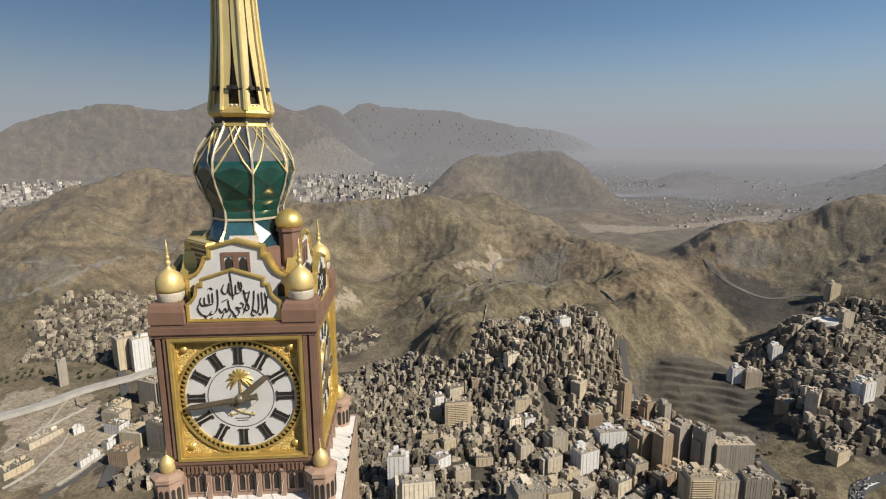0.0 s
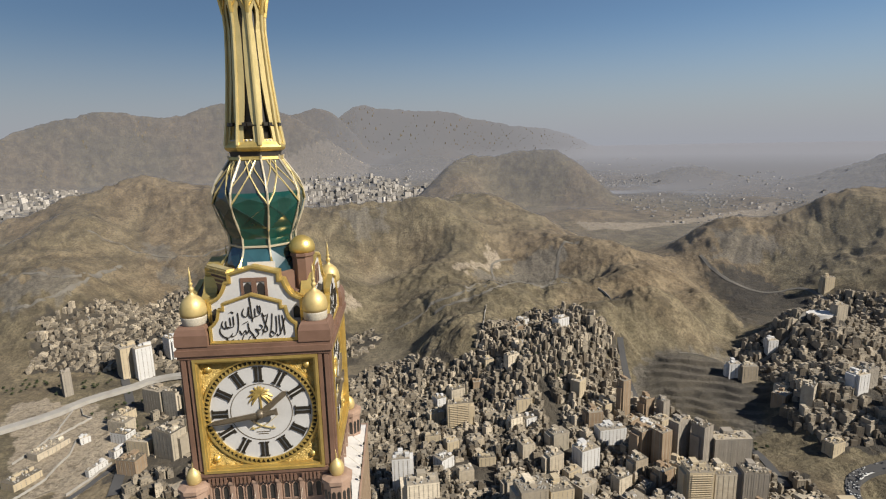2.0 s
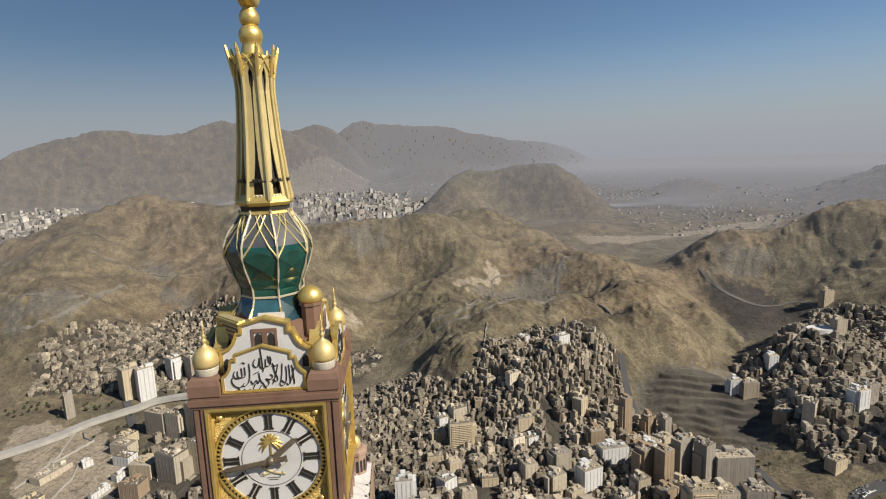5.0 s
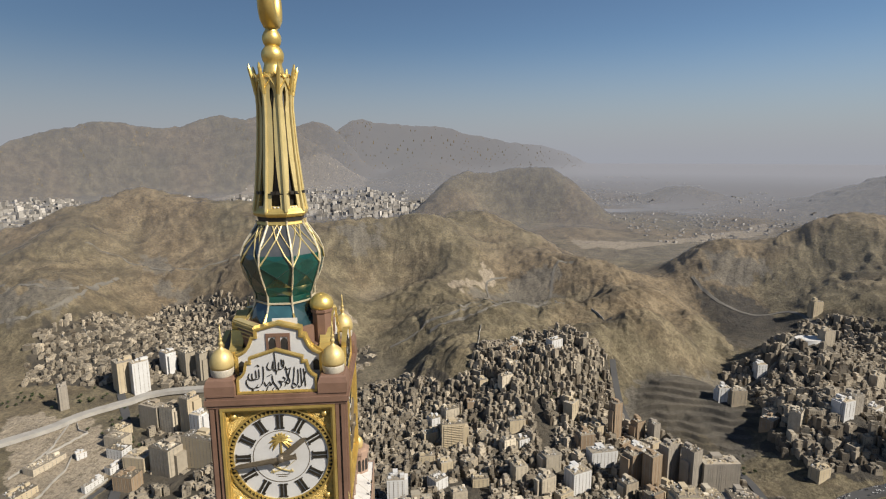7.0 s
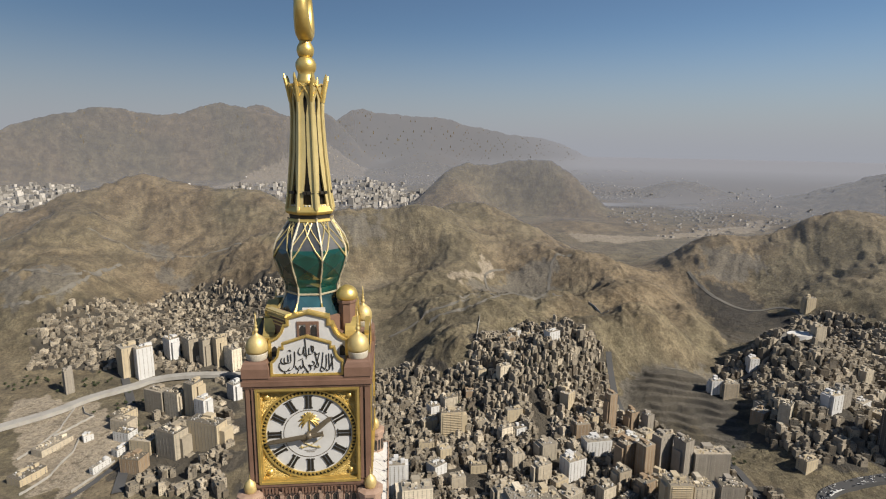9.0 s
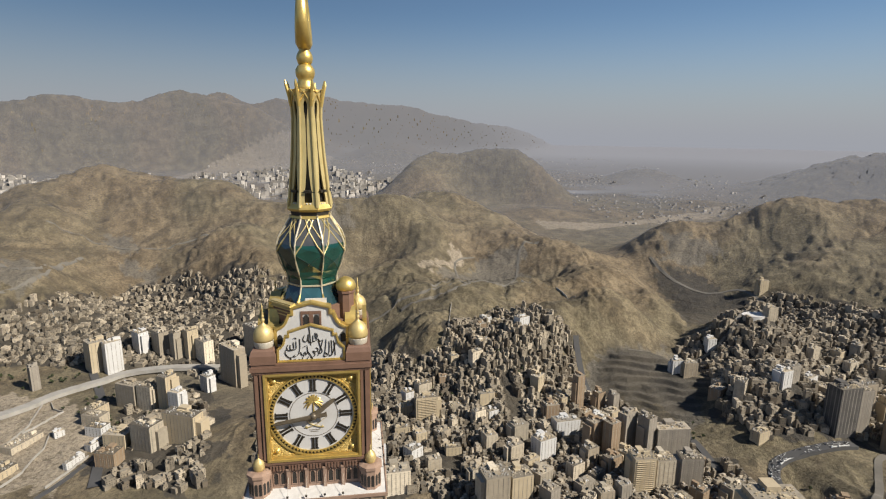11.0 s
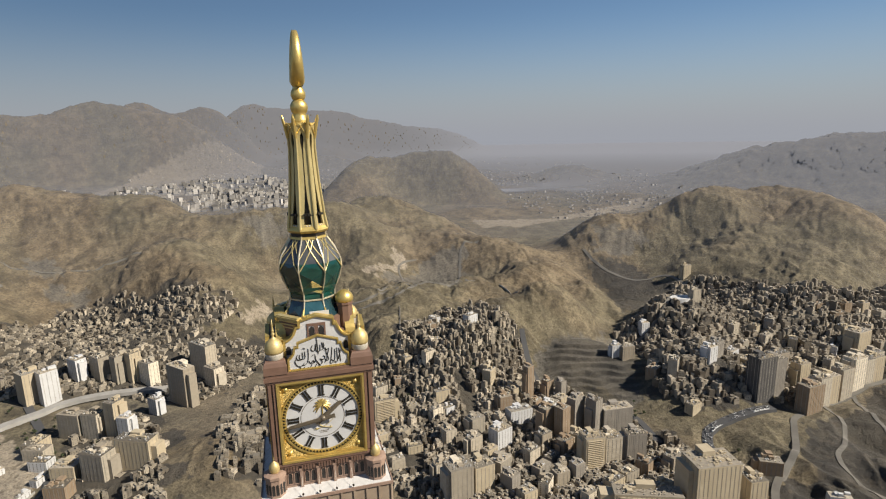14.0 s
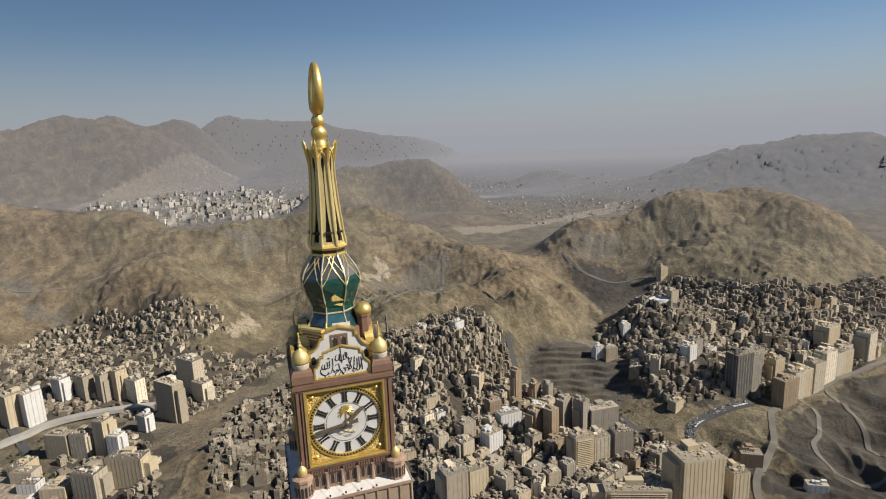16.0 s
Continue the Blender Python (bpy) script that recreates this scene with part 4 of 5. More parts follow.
side_glass = tri_mesh("jewel_glass", jewel_side(2, 3, 0.1) + jewel_side(3, 4, 0.3) + jewel_side(4, 6, 0.9) + jewel_side(6, 7, 0.5), M["glass"])
upper_glass = tri_mesh("lattice_glass", jewel_side(7, 8, 0.2) + jewel_side(8, 9, 0.1) + jewel_side(9, 10, 0.1), M["glass_pale"])
rib_mesh = finish("jewel_rib", made(lambda bm: tube(bm, [corner(r + 0.35, z, 0) for r, z in [(17.8, 517.0)] + JEWEL + [(9.6, 561.5)]], [0.6, 0.5] + [0.4] * 11, 6)), M["rib"])


LATTICE = [(((0, 6.0), (0.22, 7.0), (0.5, 8.6), (0.72, 9.9)), [0.36, 0.34, 0.3, 0.26]), (((1, 6.0), (0.78, 7.0), (0.5, 8.6), (0.28, 9.9)), [0.36, 0.34, 0.3, 0.26]),
           (((0.02, 7.6), (0.3, 9.0), (0.5, 10.0)), [0.22] * 3), (((0.98, 7.6), (0.7, 9.0), (0.5, 10.0)), [0.22] * 3)]


def lattice_bars(bm, which):
    def on(u, v):
        """A place on the side: u from 0 to 1 between its ribs, v along the profile."""
        i = min(int(v), len(JEWEL) - 2)
        f = v - i
        r, z = JEWEL[i][0] * (1 - f) + JEWEL[i + 1][0] * f, JEWEL[i][1] * (1 - f) + JEWEL[i + 1][1] * f
        p = corner(r, z, 0) * (1 - u) + corner(r, z, 1) * u
        return p + Vector((p.x, p.y, 0)).normalized() * 0.4
    path, size = LATTICE[which]
    tube(bm, [on(u, v) for u, v in path], size, 5)


lattice_meshes = [finish("gold_lattice", made(lattice_bars, i), M["gold_pale"]) for i in range(len(LATTICE))]
mullion_mesh = finish("glass_mullion", made(lambda bm: [tube(bm, [a + Vector((a.x, a.y, 0)).normalized() * 0.12, b + Vector((b.x, b.y, 0)).normalized() * 0.12], [0.06, 0.06], 4) for f in jewel_side(4, 6, 0.9) for a, b in ((f[0], f[2]),)]), M["glass_blue"])
foot_mesh = finish("rib_foot", made(lambda bm: tube(bm, [corner(18.2, 516.0, 0), corner(16.6, 520.5, 0), corner(13.4, 525.0, 0)], [1.0, 0.85, 0.35], 5)), M["gold"])
for i in range(8):
    m = Matrix.Rotation(i * math.pi / 4, 4, "Z")
    for name, me in (("base_glass", lower_glass), ("jewel_glass", side_glass), ("lattice_glass", upper_glass), ("jewel_rib", rib_mesh), *(("gold_lattice", me) for me in lattice_meshes), ("glass_mullion", mullion_mesh), ("rib_foot", foot_mesh)):
        part(name, me, None, spire, "", m)
part("inner_floor", made(lambda bm: lathe(bm, [(10.6, 528.6), (10.6, 529.4)], 8, None, math.pi / 8)), M["dark"], spire)
part("sill_beam", made(lambda bm: lathe(bm, [(11.7, 528.2), (12.4, 528.4), (12.4, 529.0), (11.7, 529.2)], 8, None, math.pi / 8, False)), M["rib"], spire)
part("white_parapet", made(lambda bm: box(bm, -2.6, 7.0, -15.6, -14.9, 519.4, 524.0)), M["white"], spire)

# collar
part("collar", made(lambda bm: lathe(bm, [(9.2, 559.2), (10.0, 560.0), (9.7, 560.9), (9.2, 561.1)], 8, None, math.pi / 8)), M["gold"], spire)
# dark band, shade put into the colour between collar and ring
part("collar_shade", made(lambda bm: lathe(bm, [(9.0, 561.0), (9.5, 563.2)], 8, None, math.pi / 8)), M["dark"], spire)
part("collar_ring", made(lambda bm: lathe(bm, [(9.6, 562.9), (10.6, 563.5), (11.0, 564.3), (10.6, 565.2), (9.9, 566.2), (9.3, 567.2)], 8, None, math.pi / 8)), M["gold"], spire)

SPIRE = [(10.3, 565.0), (9.8, 568.5), (9.2, 572.5), (8.5, 580.0), (7.7, 588.0), (7.1, 597.0), (6.7, 605.0), (6.9, 610.0), (7.7, 615.0), (9.1, 620.4)]


def spire_r(z):
    return float(np.interp(z, [p[1] for p in SPIRE], [p[0] for p in SPIRE]))


def spire_panel(bm):
    """One gold side with a pointed opening at its foot and a slot near its head; a narrow dark seam runs up its middle."""
    rows = [565.2, 568, 572, 576, 580, 584, 588, 594, 600, 605, 608, 611, 613, 616]
    gap = {565.2: 0.22, 568: 0.24, 572: 0.22, 576: 0.16, 580: 0.11, 584: 0.08, 588: 0.05, 594: 0.05, 600: 0.05, 605: 0.08, 608: 0.16, 611: 0.14, 613: 0.01, 616: 0.01}
    for s in (0, 1):
        strip = []
        for z in rows:
            r = spire_r(z)
            a, b = corner(r - 0.2, z, 0), corner(r - 0.2, z, 1)
            inn, edge = (0.5 - gap[z], 0.0) if s == 0 else (0.5 + gap[z], 1.0)
            p, q = a.lerp(b, edge), a.lerp(b, inn)
            inward = -Vector(((a + b).x, (a + b).y, 0)).normalized()
            strip.append([bm.verts.new(v) for v in (p, q, q + inward * 0.9, p + inward * 0.9)])
        for u, v in zip(strip, strip[1:]):
            for k in range(4):
                bm.faces.new((u[k], u[(k + 1) % 4], v[(k + 1) % 4], v[k]))


def crown_petal(bm):
    """A splayed point of the crown over one corner, with the crossing arcs beside it."""
    tube(bm, [corner(7.0, 610, 0), corner(7.9, 615, 0), corner(9.0, 619.4, 0), corner(9.3, 621.2, 0)], [0.75, 0.8, 0.7, 0.25], 6)
    for s in (-1, 1):
        pts = [corner(7.2, 611, 0).lerp(corner(7.2, 611, s), 0.02), corner(7.5, 613.6, 0).lerp(corner(7.5, 613.6, s), 0.3), corner(7.9, 616, 0).lerp(corner(7.9, 616, s), 0.55), corner(8.3, 617.4, 0).lerp(corner(8.3, 617.4, s), 0.8)]
        tube(bm, pts, [0.32] * 4, 5)


def floodlight(bm):
    c = corner(9.6, 572.4, 0).lerp(corner(9.6, 572.4, 1), 0.5)
    for u in (0.38, 0.62):
        c = corner(9.5, 572.4, 0).lerp(corner(9.5, 572.4, 1), u)
        m = Matrix.Translation(c) @ Matrix.Rotation(math.atan2(c.y, c.x), 4, "Z")
        box(bm, -0.6, 0.9, -0.75, 0.75, -0.6, 0.6, m)
        box(bm, -0.3, 0.3, -0.9, 0.9, -0.2, 0.2, m)
    tube(bm, [corner(9.2, 572.0, 0), corner(9.2, 572.0, 1)], [0.2, 0.2], 5)


def spot(bm):
    for u in (0.4, 0.6):
        c = corner(9.6, 566.8, 0).lerp(corner(9.6, 566.8, 1), u)
        lathe(bm, [(0.35, -0.3), (0.5, 0.1), (0.3, 0.3)], 8, Matrix.Translation(c))


def seam_strip(bm):
    """A recessed strip up the middle of a side, between the opening at its foot and the slot at its head."""
    strip = []
    for z in (586.5, 590, 594, 598, 602, 604.5):
        a, b = corner(spire_r(z) - 0.55, z, 0), corner(spire_r(z) - 0.55, z, 1)
        strip.append([bm.verts.new(a.lerp(b, u)) for u in (0.36, 0.64)])
    for u, v in zip(strip, strip[1:]):
        bm.faces.new((u[0], u[1], v[1], v[0]))
    bmesh.ops.solidify(bm, geom=bm.faces[:], thickness=0.3)


strip_mesh = finish("seam_strip", made(seam_strip), M["hand"])
panel_mesh = finish("spire_panel", made(spire_panel), M["gold_pale"])
edge_mesh = finish("spire_edge", made(lambda bm: tube(bm, [corner(r + 0.12, z, 0) for r, z in SPIRE[:9]], [0.8, 0.72, 0.66, 0.6, 0.55, 0.5, 0.5, 0.55, 0.6], 6)), M["gold_pale"])
petal_mesh = finish("crown_petal", made(crown_petal), M["gold"])
flood_mesh = finish("floodlight", made(floodlight), M["numeral"])
spot_mesh = finish("spotlight", made(spot), M["white"])
# dark core paints the shade seen through the spire's openings
core_mesh = finish("dark_core", made(lambda bm: lathe(bm, [(7.4, 565), (6.6, 575), (5.9, 590), (5.2, 604), (5.2, 613)], 16)), M["dark"], True)
part("dark_core", core_mesh, None, spire)
for i in range(8):
    m = Matrix.Rotation(i * math.pi / 4, 4, "Z")
    for name, me in (("spire_panel", panel_mesh), ("seam_strip", strip_mesh), ("spire_edge", edge_mesh), ("crown_petal", petal_mesh), ("floodlight", flood_mesh), ("spotlight", spot_mesh)):
        part(name, me, None, spire, "", m)
part("crown_cup", made(lambda bm: lathe(bm, [(5.0, 612), (6.6, 614.5), (7.3, 617.2), (6.4, 617.4), (4.4, 617.0)], 16)), M["gold"], spire, "", None, True)
part("lower_ball", made(lambda bm: lathe(bm, [(4.6, 616.5), (4.0, 619), (3.5, 620.8), (3.3, 621.8), (3.9, 622.9), (4.3, 624.6), (4.2, 626.0), (3.4, 627.4), (2.6, 628.3)], 24)), M["gold"], spire, "polished gold ball", None, True)
part("upper_ball", made(lambda bm: lathe(bm, [(2.6, 628.2), (3.2, 629.2), (3.6, 630.6), (3.5, 632.0), (2.9, 633.3), (2.3, 634.2), (2.6, 635.4)], 24)), M["gold"], spire, "polished gold ball", None, True)


def crescent(bm):
    """A standing crescent, its horns nearly meeting at the top."""
    rings, n = [], 40
    for i in range(n + 1):
        a = radians(-168 + 336 * i / n)
        w = abs(a) / radians(168)
        outer = Vector((12.2 * math.sin(a), 0, 647.5 - 13.4 * math.cos(a)))
        fat = 5.2 * (1 - w ** 2.2) + 0.25
        thick = 3.6 * (1 - 0.66 * w ** 1.5)
        inn = Vector((-math.sin(a), 0, math.cos(a)))
        c = outer + inn * fat / 2
        ring = []
        for k in range(8):
            b = 2 * math.pi * k / 8
            ring.append(bm.verts.new(c + inn * (fat / 2 * math.cos(b)) + Vector((0, thick * math.sin(b), 0))))
        rings.append(ring)
    for u, v in zip(rings, rings[1:]):
        for k in range(8):
            bm.faces.new((u[k], u[(k + 1) % 8], v[(k + 1) % 8], v[k]))
    bm.faces.new(rings[0])
    bm.faces.new(rings[-1])


part("crescent", made(crescent), M["gold"], spire, "golden crescent seen nearly edge-on", Matrix.Rotation(radians(-89), 4, "Z"), True)

# ---- roads ----
def ribbon(name, line, wide, material, label, lift=1.2):
    """A road along a line in plan, laid on the ground."""
    pts = []
    for i in range(len(line) - 1):                          # a smooth line through the points
        p = [np.array(line[max(0, min(len(line) - 1, j))], float) for j in (i - 1, i, i + 1, i + 2)]
        for u in np.linspace(0, 1, 22)[:-1]:
            pts.append(0.5 * (2 * p[1] + (p[2] - p[0]) * u + (2 * p[0] - 5 * p[1] + 4 * p[2] - p[3]) * u * u + (3 * p[1] - p[0] - 3 * p[2] + p[3]) * u ** 3))
    pts.append(np.array(line[-1], float))
    pts = np.array(pts)
    way = np.gradient(pts, axis=0)
    way /= np.linalg.norm(way, axis=1)[:, None]
    side = np.stack([-way[:, 1], way[:, 0]], 1)
    cols = np.array([-0.5, -0.5, -0.25, 0.0, 0.25, 0.5, 0.5]) * wide
    xy = pts[:, None] + side[:, None] * cols[None, :, None]
    z = height(xy[..., 0], xy[..., 1])
    if wide > 9.5:                                           # built roads are level across, tracks lie on the ground as it is
        z = np.repeat(z.max(1, keepdims=True), len(cols), 1)
    for _ in range(4 if wide > 9.5 else 1):
        z[1:-1] = (z[:-2] + 2 * z[1:-1] + z[2:]) / 4
    z = z + lift
    z[:, 0] -= 8 if wide > 9.5 else 2.5
    z[:, -1] -= 8 if wide > 9.5 else 2.5
    verts = np.concatenate([xy, z[..., None]], -1)
    n, m = verts.shape[:2]
    i = np.arange(n * m).reshape(n, m)
    quads = np.stack([i[:-1, :-1], i[:-1, 1:], i[1:, 1:], i[1:, :-1]], -1).reshape(-1, 4)[:, ::-1]
    ROADS.append(pts), WIDTHS.append(wide), ROAD_Z.append(z[:, 3])
    return tagged(mesh_object(name, verts.reshape(-1, 3), quads, material), label, "road", kind="structure")


ROADS, WIDTHS, ROAD_Z = [], [], []
ribbon("road_1", [(-1009, 1287), (-922, 1286), (-859, 1355), (-856, 1530), (-844, 1594)], 9.4, M["road"], "pale dusty road across the flats")
ribbon("road_2", [(27, 1171), (103, 1175), (122, 1188), (194, 1177), (276, 1211)], 7, M["road"], "narrow dirt track winding over the hill")
ribbon("road_3", [(1306, 2354), (1500, 2500), (1730, 2600)], 14, M["road"], "pale road through the valley")
ribbon("road_4", [(1059, 1552), (1073, 1433), (1126, 1305), (1199, 1257), (1214, 1152)], 9, M["road"], "dirt road round the ravine")
ribbon("road_5", [(600, 200), (661, 281), (706, 317), (790, 365), (845, 415), (893, 457), (987, 482), (1150, 510), (1337, 539), (1500, 600)], 11, M["road"], "pale new highway along the hillside")
ribbon("road_6", [(1090, 500), (1035, 420), (1010, 360), (960, 310), (930, 270), (960, 235)], 8, M["road"], "pale slip road on the hillside")
ribbon("road_7", [(660, 400), (690, 455), (725, 480), (811, 487), (870, 488)], 18, M["asphalt"], "dark curved road crowded with traffic")
ribbon("road_8", [(987, 482), (970, 430), (955, 407), (900, 365), (856, 341), (835, 300), (845, 260), (878, 234), (950, 215)], 8, M["road"], "pale slip road on the hillside")
ribbon("road_9", [(-720, 760), (-634, 830), (-600, 893), (-539, 948), (-480, 985), (-300, 990)], 20, M["concrete"], "pale concrete flyover", 9.0)
ribbon("road_10", [(-575, 1000), (-500, 860), (-430, 690), (-391, 564)], 16, M["asphalt"], "dark road between the blocks")
ribbon("road_11", [(513, 881), (500, 735), (560, 640), (610, 570), (600, 470)], 13, M["asphalt"], "dark road below the quarry")
ribbon("road_12", [(640, 870), (760, 850), (900, 870), (1010, 960)], 8, M["road"], "dusty lane above the quarry")
ribbon("road_13", [(131, 1155), (209, 1150), (283, 1163), (364, 1264), (473, 1276), (600, 1634), (673, 1641)], 9, M["road"], "dirt track round the gravel terrace")


def near_road(x, y, room):
    return any((np.hypot(p[:, 0] - x, p[:, 1] - y) < w / 2 + room).any() for p, w in zip(ROADS, WIDTHS))

ribbon("road_15", [(217, 1195), (279, 1267), (330, 1230), (335, 1275), (351, 1571), (380, 1643), (440, 1675)], 7, M["road"], "dirt track round the levelled ground")
ribbon("road_17", [(-1106, 1445), (-989, 1405), (-882, 1402), (-853, 1557)], 8, M["road"], "dirt road over the flats")
ribbon("road_18", [(-1000, 1720), (-915, 1737), (-718, 1707), (-542, 1738), (-420, 1700)], 6, M["road"], "dirt road along the slope")
ribbon("road_19", [(-470, 540), (-452, 578), (-441, 609), (-429, 650), (-433, 690)], 9, M["asphalt"], "dark road below the sandy terrace")


def boundary_wall(line, label):
    """A low concrete wall that follows the ground."""
    pts = np.concatenate([np.linspace(a, b, 12)[:-1] for a, b in zip(np.array(line[:-1], float), np.array(line[1:], float))] + [np.array(line[-1:], float)])
    z = height(pts[:, 0], pts[:, 1])
    bm = bmesh.new()
    rows = []
    way = np.gradient(pts, axis=0)
    for (x, y), (dx, dy), zz in zip(pts, way, z):
        n = math.hypot(dx, dy)
        ox, oy = -dy / n * 0.5, dx / n * 0.5
        rows.append([bm.verts.new(v) for v in ((x + ox, y + oy, zz - 3), (x - ox, y - oy, zz - 3), (x - ox, y - oy, zz + 4), (x + ox, y + oy, zz + 4))])
    for a, b in zip(rows, rows[1:]):
        for k in range(4):
            bm.faces.new((a[k], a[(k + 1) % 4], b[(k + 1) % 4], b[k]))
    bm.faces.new(rows[0])
    bm.faces.new(rows[-1])
    ob = new("boundary_wall", finish("boundary_wall", bm, M["concrete"]))
    return tagged(ob, label, "wall", "boundary walls")


for line in ([(256, 1088), (233, 975), (211, 866)], [(493, 1257), (522, 1249)], [(582, 1204), (602, 1109)], [(-851, 1183), (-797, 1129)], [(-820, 1230), (-760, 1160)], [(-790, 1270), (-730, 1190)]):
    boundary_wall(line, "low weathered concrete wall down the slope")
for line in ([(-607, 677), (-597, 707), (-590, 738), (-589, 775), (-601, 825), (-607, 855)], [(-595, 863), (-575, 831), (-551, 817), (-566, 781), (-580, 754), (-586, 745)], [(-539, 573), (-522, 625), (-525, 659), (-524, 695), (-535, 735)], [(-464, 575), (-449, 620), (-439, 660)]):
    boundary_wall(line, "pale retaining wall round the sandy terrace")


# ---- apartment towers ----
WINDOW_COLUMNS = {}


def window_column(storeys, wide):
    """One column of windows, a pane to each storey, with a sill under each."""
    key = (storeys, wide)
    if key not in WINDOW_COLUMNS:
        bm = bmesh.new()
        right = []
        for k in range(storeys):
            z = 3.4 * k
            right += [(0.12, z + 0.9), (wide / 2, z + 0.9), (wide / 2, z + 2.5), (0.12, z + 2.5)]
        slab(bm, right + [(-x, z) for x, z in right[::-1]], -0.16, 0.1)
        WINDOW_COLUMNS[key] = finish("window_column", bm, M["curtained"])
    return WINDOW_COLUMNS[key]


TOWERS = []


def apartment_tower(x, y, w, d, h, turn, label, wall="flat", balcony=False):
    z = float(height(np.array(x), np.array(y)))
    storeys = max(3, int(h / 3.4))
    h = storeys * 3.4 + 1.5
    ob = tagged(new("apartment_tower"), label, "apartment building", "apartment towers")
    ob.matrix_world = Matrix.Translation((x, y, z)) @ Matrix.Rotation(radians(turn), 4, "Z")
    n, k = max(2, int(w / 6.5)), max(1, int(d / 7))
    bm = made(prism, pier_outline(w, d, n, k, 0.3, 0.4), -22, h) if wall in ("tan", "grey", "dark_wall") else made(box, -w / 2, w / 2, -d / 2, d / 2, -22, h)
    part("wall", bm, M[wall], ob)
    rng = random.Random(int(x * 7 + y))
    if h > 24:                                               # a lower wing, set off to one side, and a stair core
        side, reach = rng.choice((-1, 1)), rng.uniform(0.1, 0.22) * w
        part("wing", made(box, *sorted((side * w * 0.3, side * (w / 2 + reach))), -d * rng.uniform(0.1, 0.35), d * rng.uniform(0.35, 0.62), -22, h * rng.uniform(0.72, 0.94)), M[wall], ob)
        part("stair_core", made(box, -w * 0.16, w * 0.12, d * 0.1, d * 0.56, -10, h + rng.uniform(4, 8)), M[wall], ob)
    bm = bmesh.new()
    rim = [(-w / 2 - 0.8, -d / 2 - 0.8), (w / 2 + 0.8, -d / 2 - 0.8), (w / 2 + 0.8, d / 2 + 0.8), (-w / 2 - 0.8, d / 2 + 0.8)]
    inner = [(-w / 2, -d / 2), (w / 2, -d / 2), (w / 2, d / 2), (-w / 2, d / 2)]
    band(bm, rim, inner, -h - 1.2, -h + 0.6)
    bm.transform(Matrix.Rotation(math.pi / 2, 4, "X"))
    bm.transform(Matrix.Diagonal((1, -1, 1, 1)))
    part("parapet", bm, M[wall], ob)
    part("roof", made(box, -w / 2, w / 2, -d / 2, d / 2, h, h + 0.12), M["roof"], ob)
    units = bmesh.new()
    for i in range(int(w * d / 26)):
        u, v, a = rng.uniform(-0.44, 0.44) * w, rng.uniform(-0.42, 0.42) * d, rng.uniform(0.5, 1.3)
        box(units, u - a, u + a, v - a * 0.7, v + a * 0.7, h + 0.05, h + rng.uniform(0.8, 2.2))
    tagged(part("rooftop_clutter", units, M[rng.choice(("cream", "concrete", "flat"))], ob), kind="stuff")
    for i in range(3 if w < 40 else 6):
        u, v, a, b = rng.uniform(-0.36, 0.36) * w, rng.uniform(-0.25, 0.25) * d, rng.uniform(1.5, 4.5), rng.uniform(1.2, 3.2)
        part("roof_hut", made(box, u - a, u + a, v - b, v + b, h, h + rng.uniform(2, 5)), M[wall], ob)
    for i in range(3):
        u, v = rng.uniform(-0.42, 0.42) * w, rng.uniform(-0.38, 0.38) * d
        part("water_tank", made(lathe, [(1.2, h), (1.2, h + 2.0), (0.3, h + 2.4)], 8, Matrix.Translation((u, v, 0))), M["white"], ob)
    for i in range(n):
        u = -w / 2 + (i + 0.5) * w / n
        part("window_column", window_column(storeys, round(min(1.4, w / n - 3), 1)), None, ob, "", Matrix.Translation((u, -d / 2, 0)))
    for i in range(k):
        v = -d / 2 + (i + 0.5) * d / k
        for s in (-1, 1):
            part("window_column", window_column(storeys, round(min(1.4, d / k - 3), 1)), None, ob, "", Matrix.Translation((s * w / 2, v, 0)) @ Matrix.Rotation(s * math.pi / 2, 4, "Z"))
    if balcony:
        for i in range(storeys):
            part("balcony", made(box, -w * 0.42, w * 0.42, -d / 2 - 1.5, -d / 2, 3.4 * i + 0.2, 3.4 * i + 1.1), M[wall], ob)
    TOWERS.append((x, y, 0.5 * math.hypot(w, d)))


PALE, TAN, GREY, DARK = "pale rendered apartment tower with columns of windows", "tan apartment tower with ribbed walls", "grey apartment tower with dark window columns", "unfinished dark tower under construction"
for x, y, w, d, h, turn, label, wall, balcony in (
    (144, 706, 42, 18, 50, 4, "cream slab hotel with banded windows", "cream", True), (424, 565, 26, 20, 56, 24, TAN, "tan", False), (446, 546, 22, 20, 64, 24, TAN, "tan", False),
    (480, 558, 30, 18, 74, 26, GREY, "grey", False), (508, 541, 22, 22, 74, 26, GREY, "grey", False), (553, 540, 58, 26, 50, -4, GREY, "grey", False),
    (448, 700, 18, 16, 76, 22, TAN, "tan", False), (490, 694, 20, 16, 42, 22, TAN, "tan", False), (515, 682, 16, 16, 44, 22, GREY, "grey", False),
    (696, 762, 24, 16, 30, -5, PALE, "white", False), (719, 750, 30, 16, 30, -5, PALE, "flat", False), (845, 866, 22, 18, 26, 0, PALE, "white", False),
    (1004, 878, 26, 20, 34, 5, PALE, "flat", False), (1236, 1195, 28, 20, 38, 0, TAN, "cream", False),
)[:14]:
    apartment_tower(x, y, w, d, h, turn, label, wall, balcony)
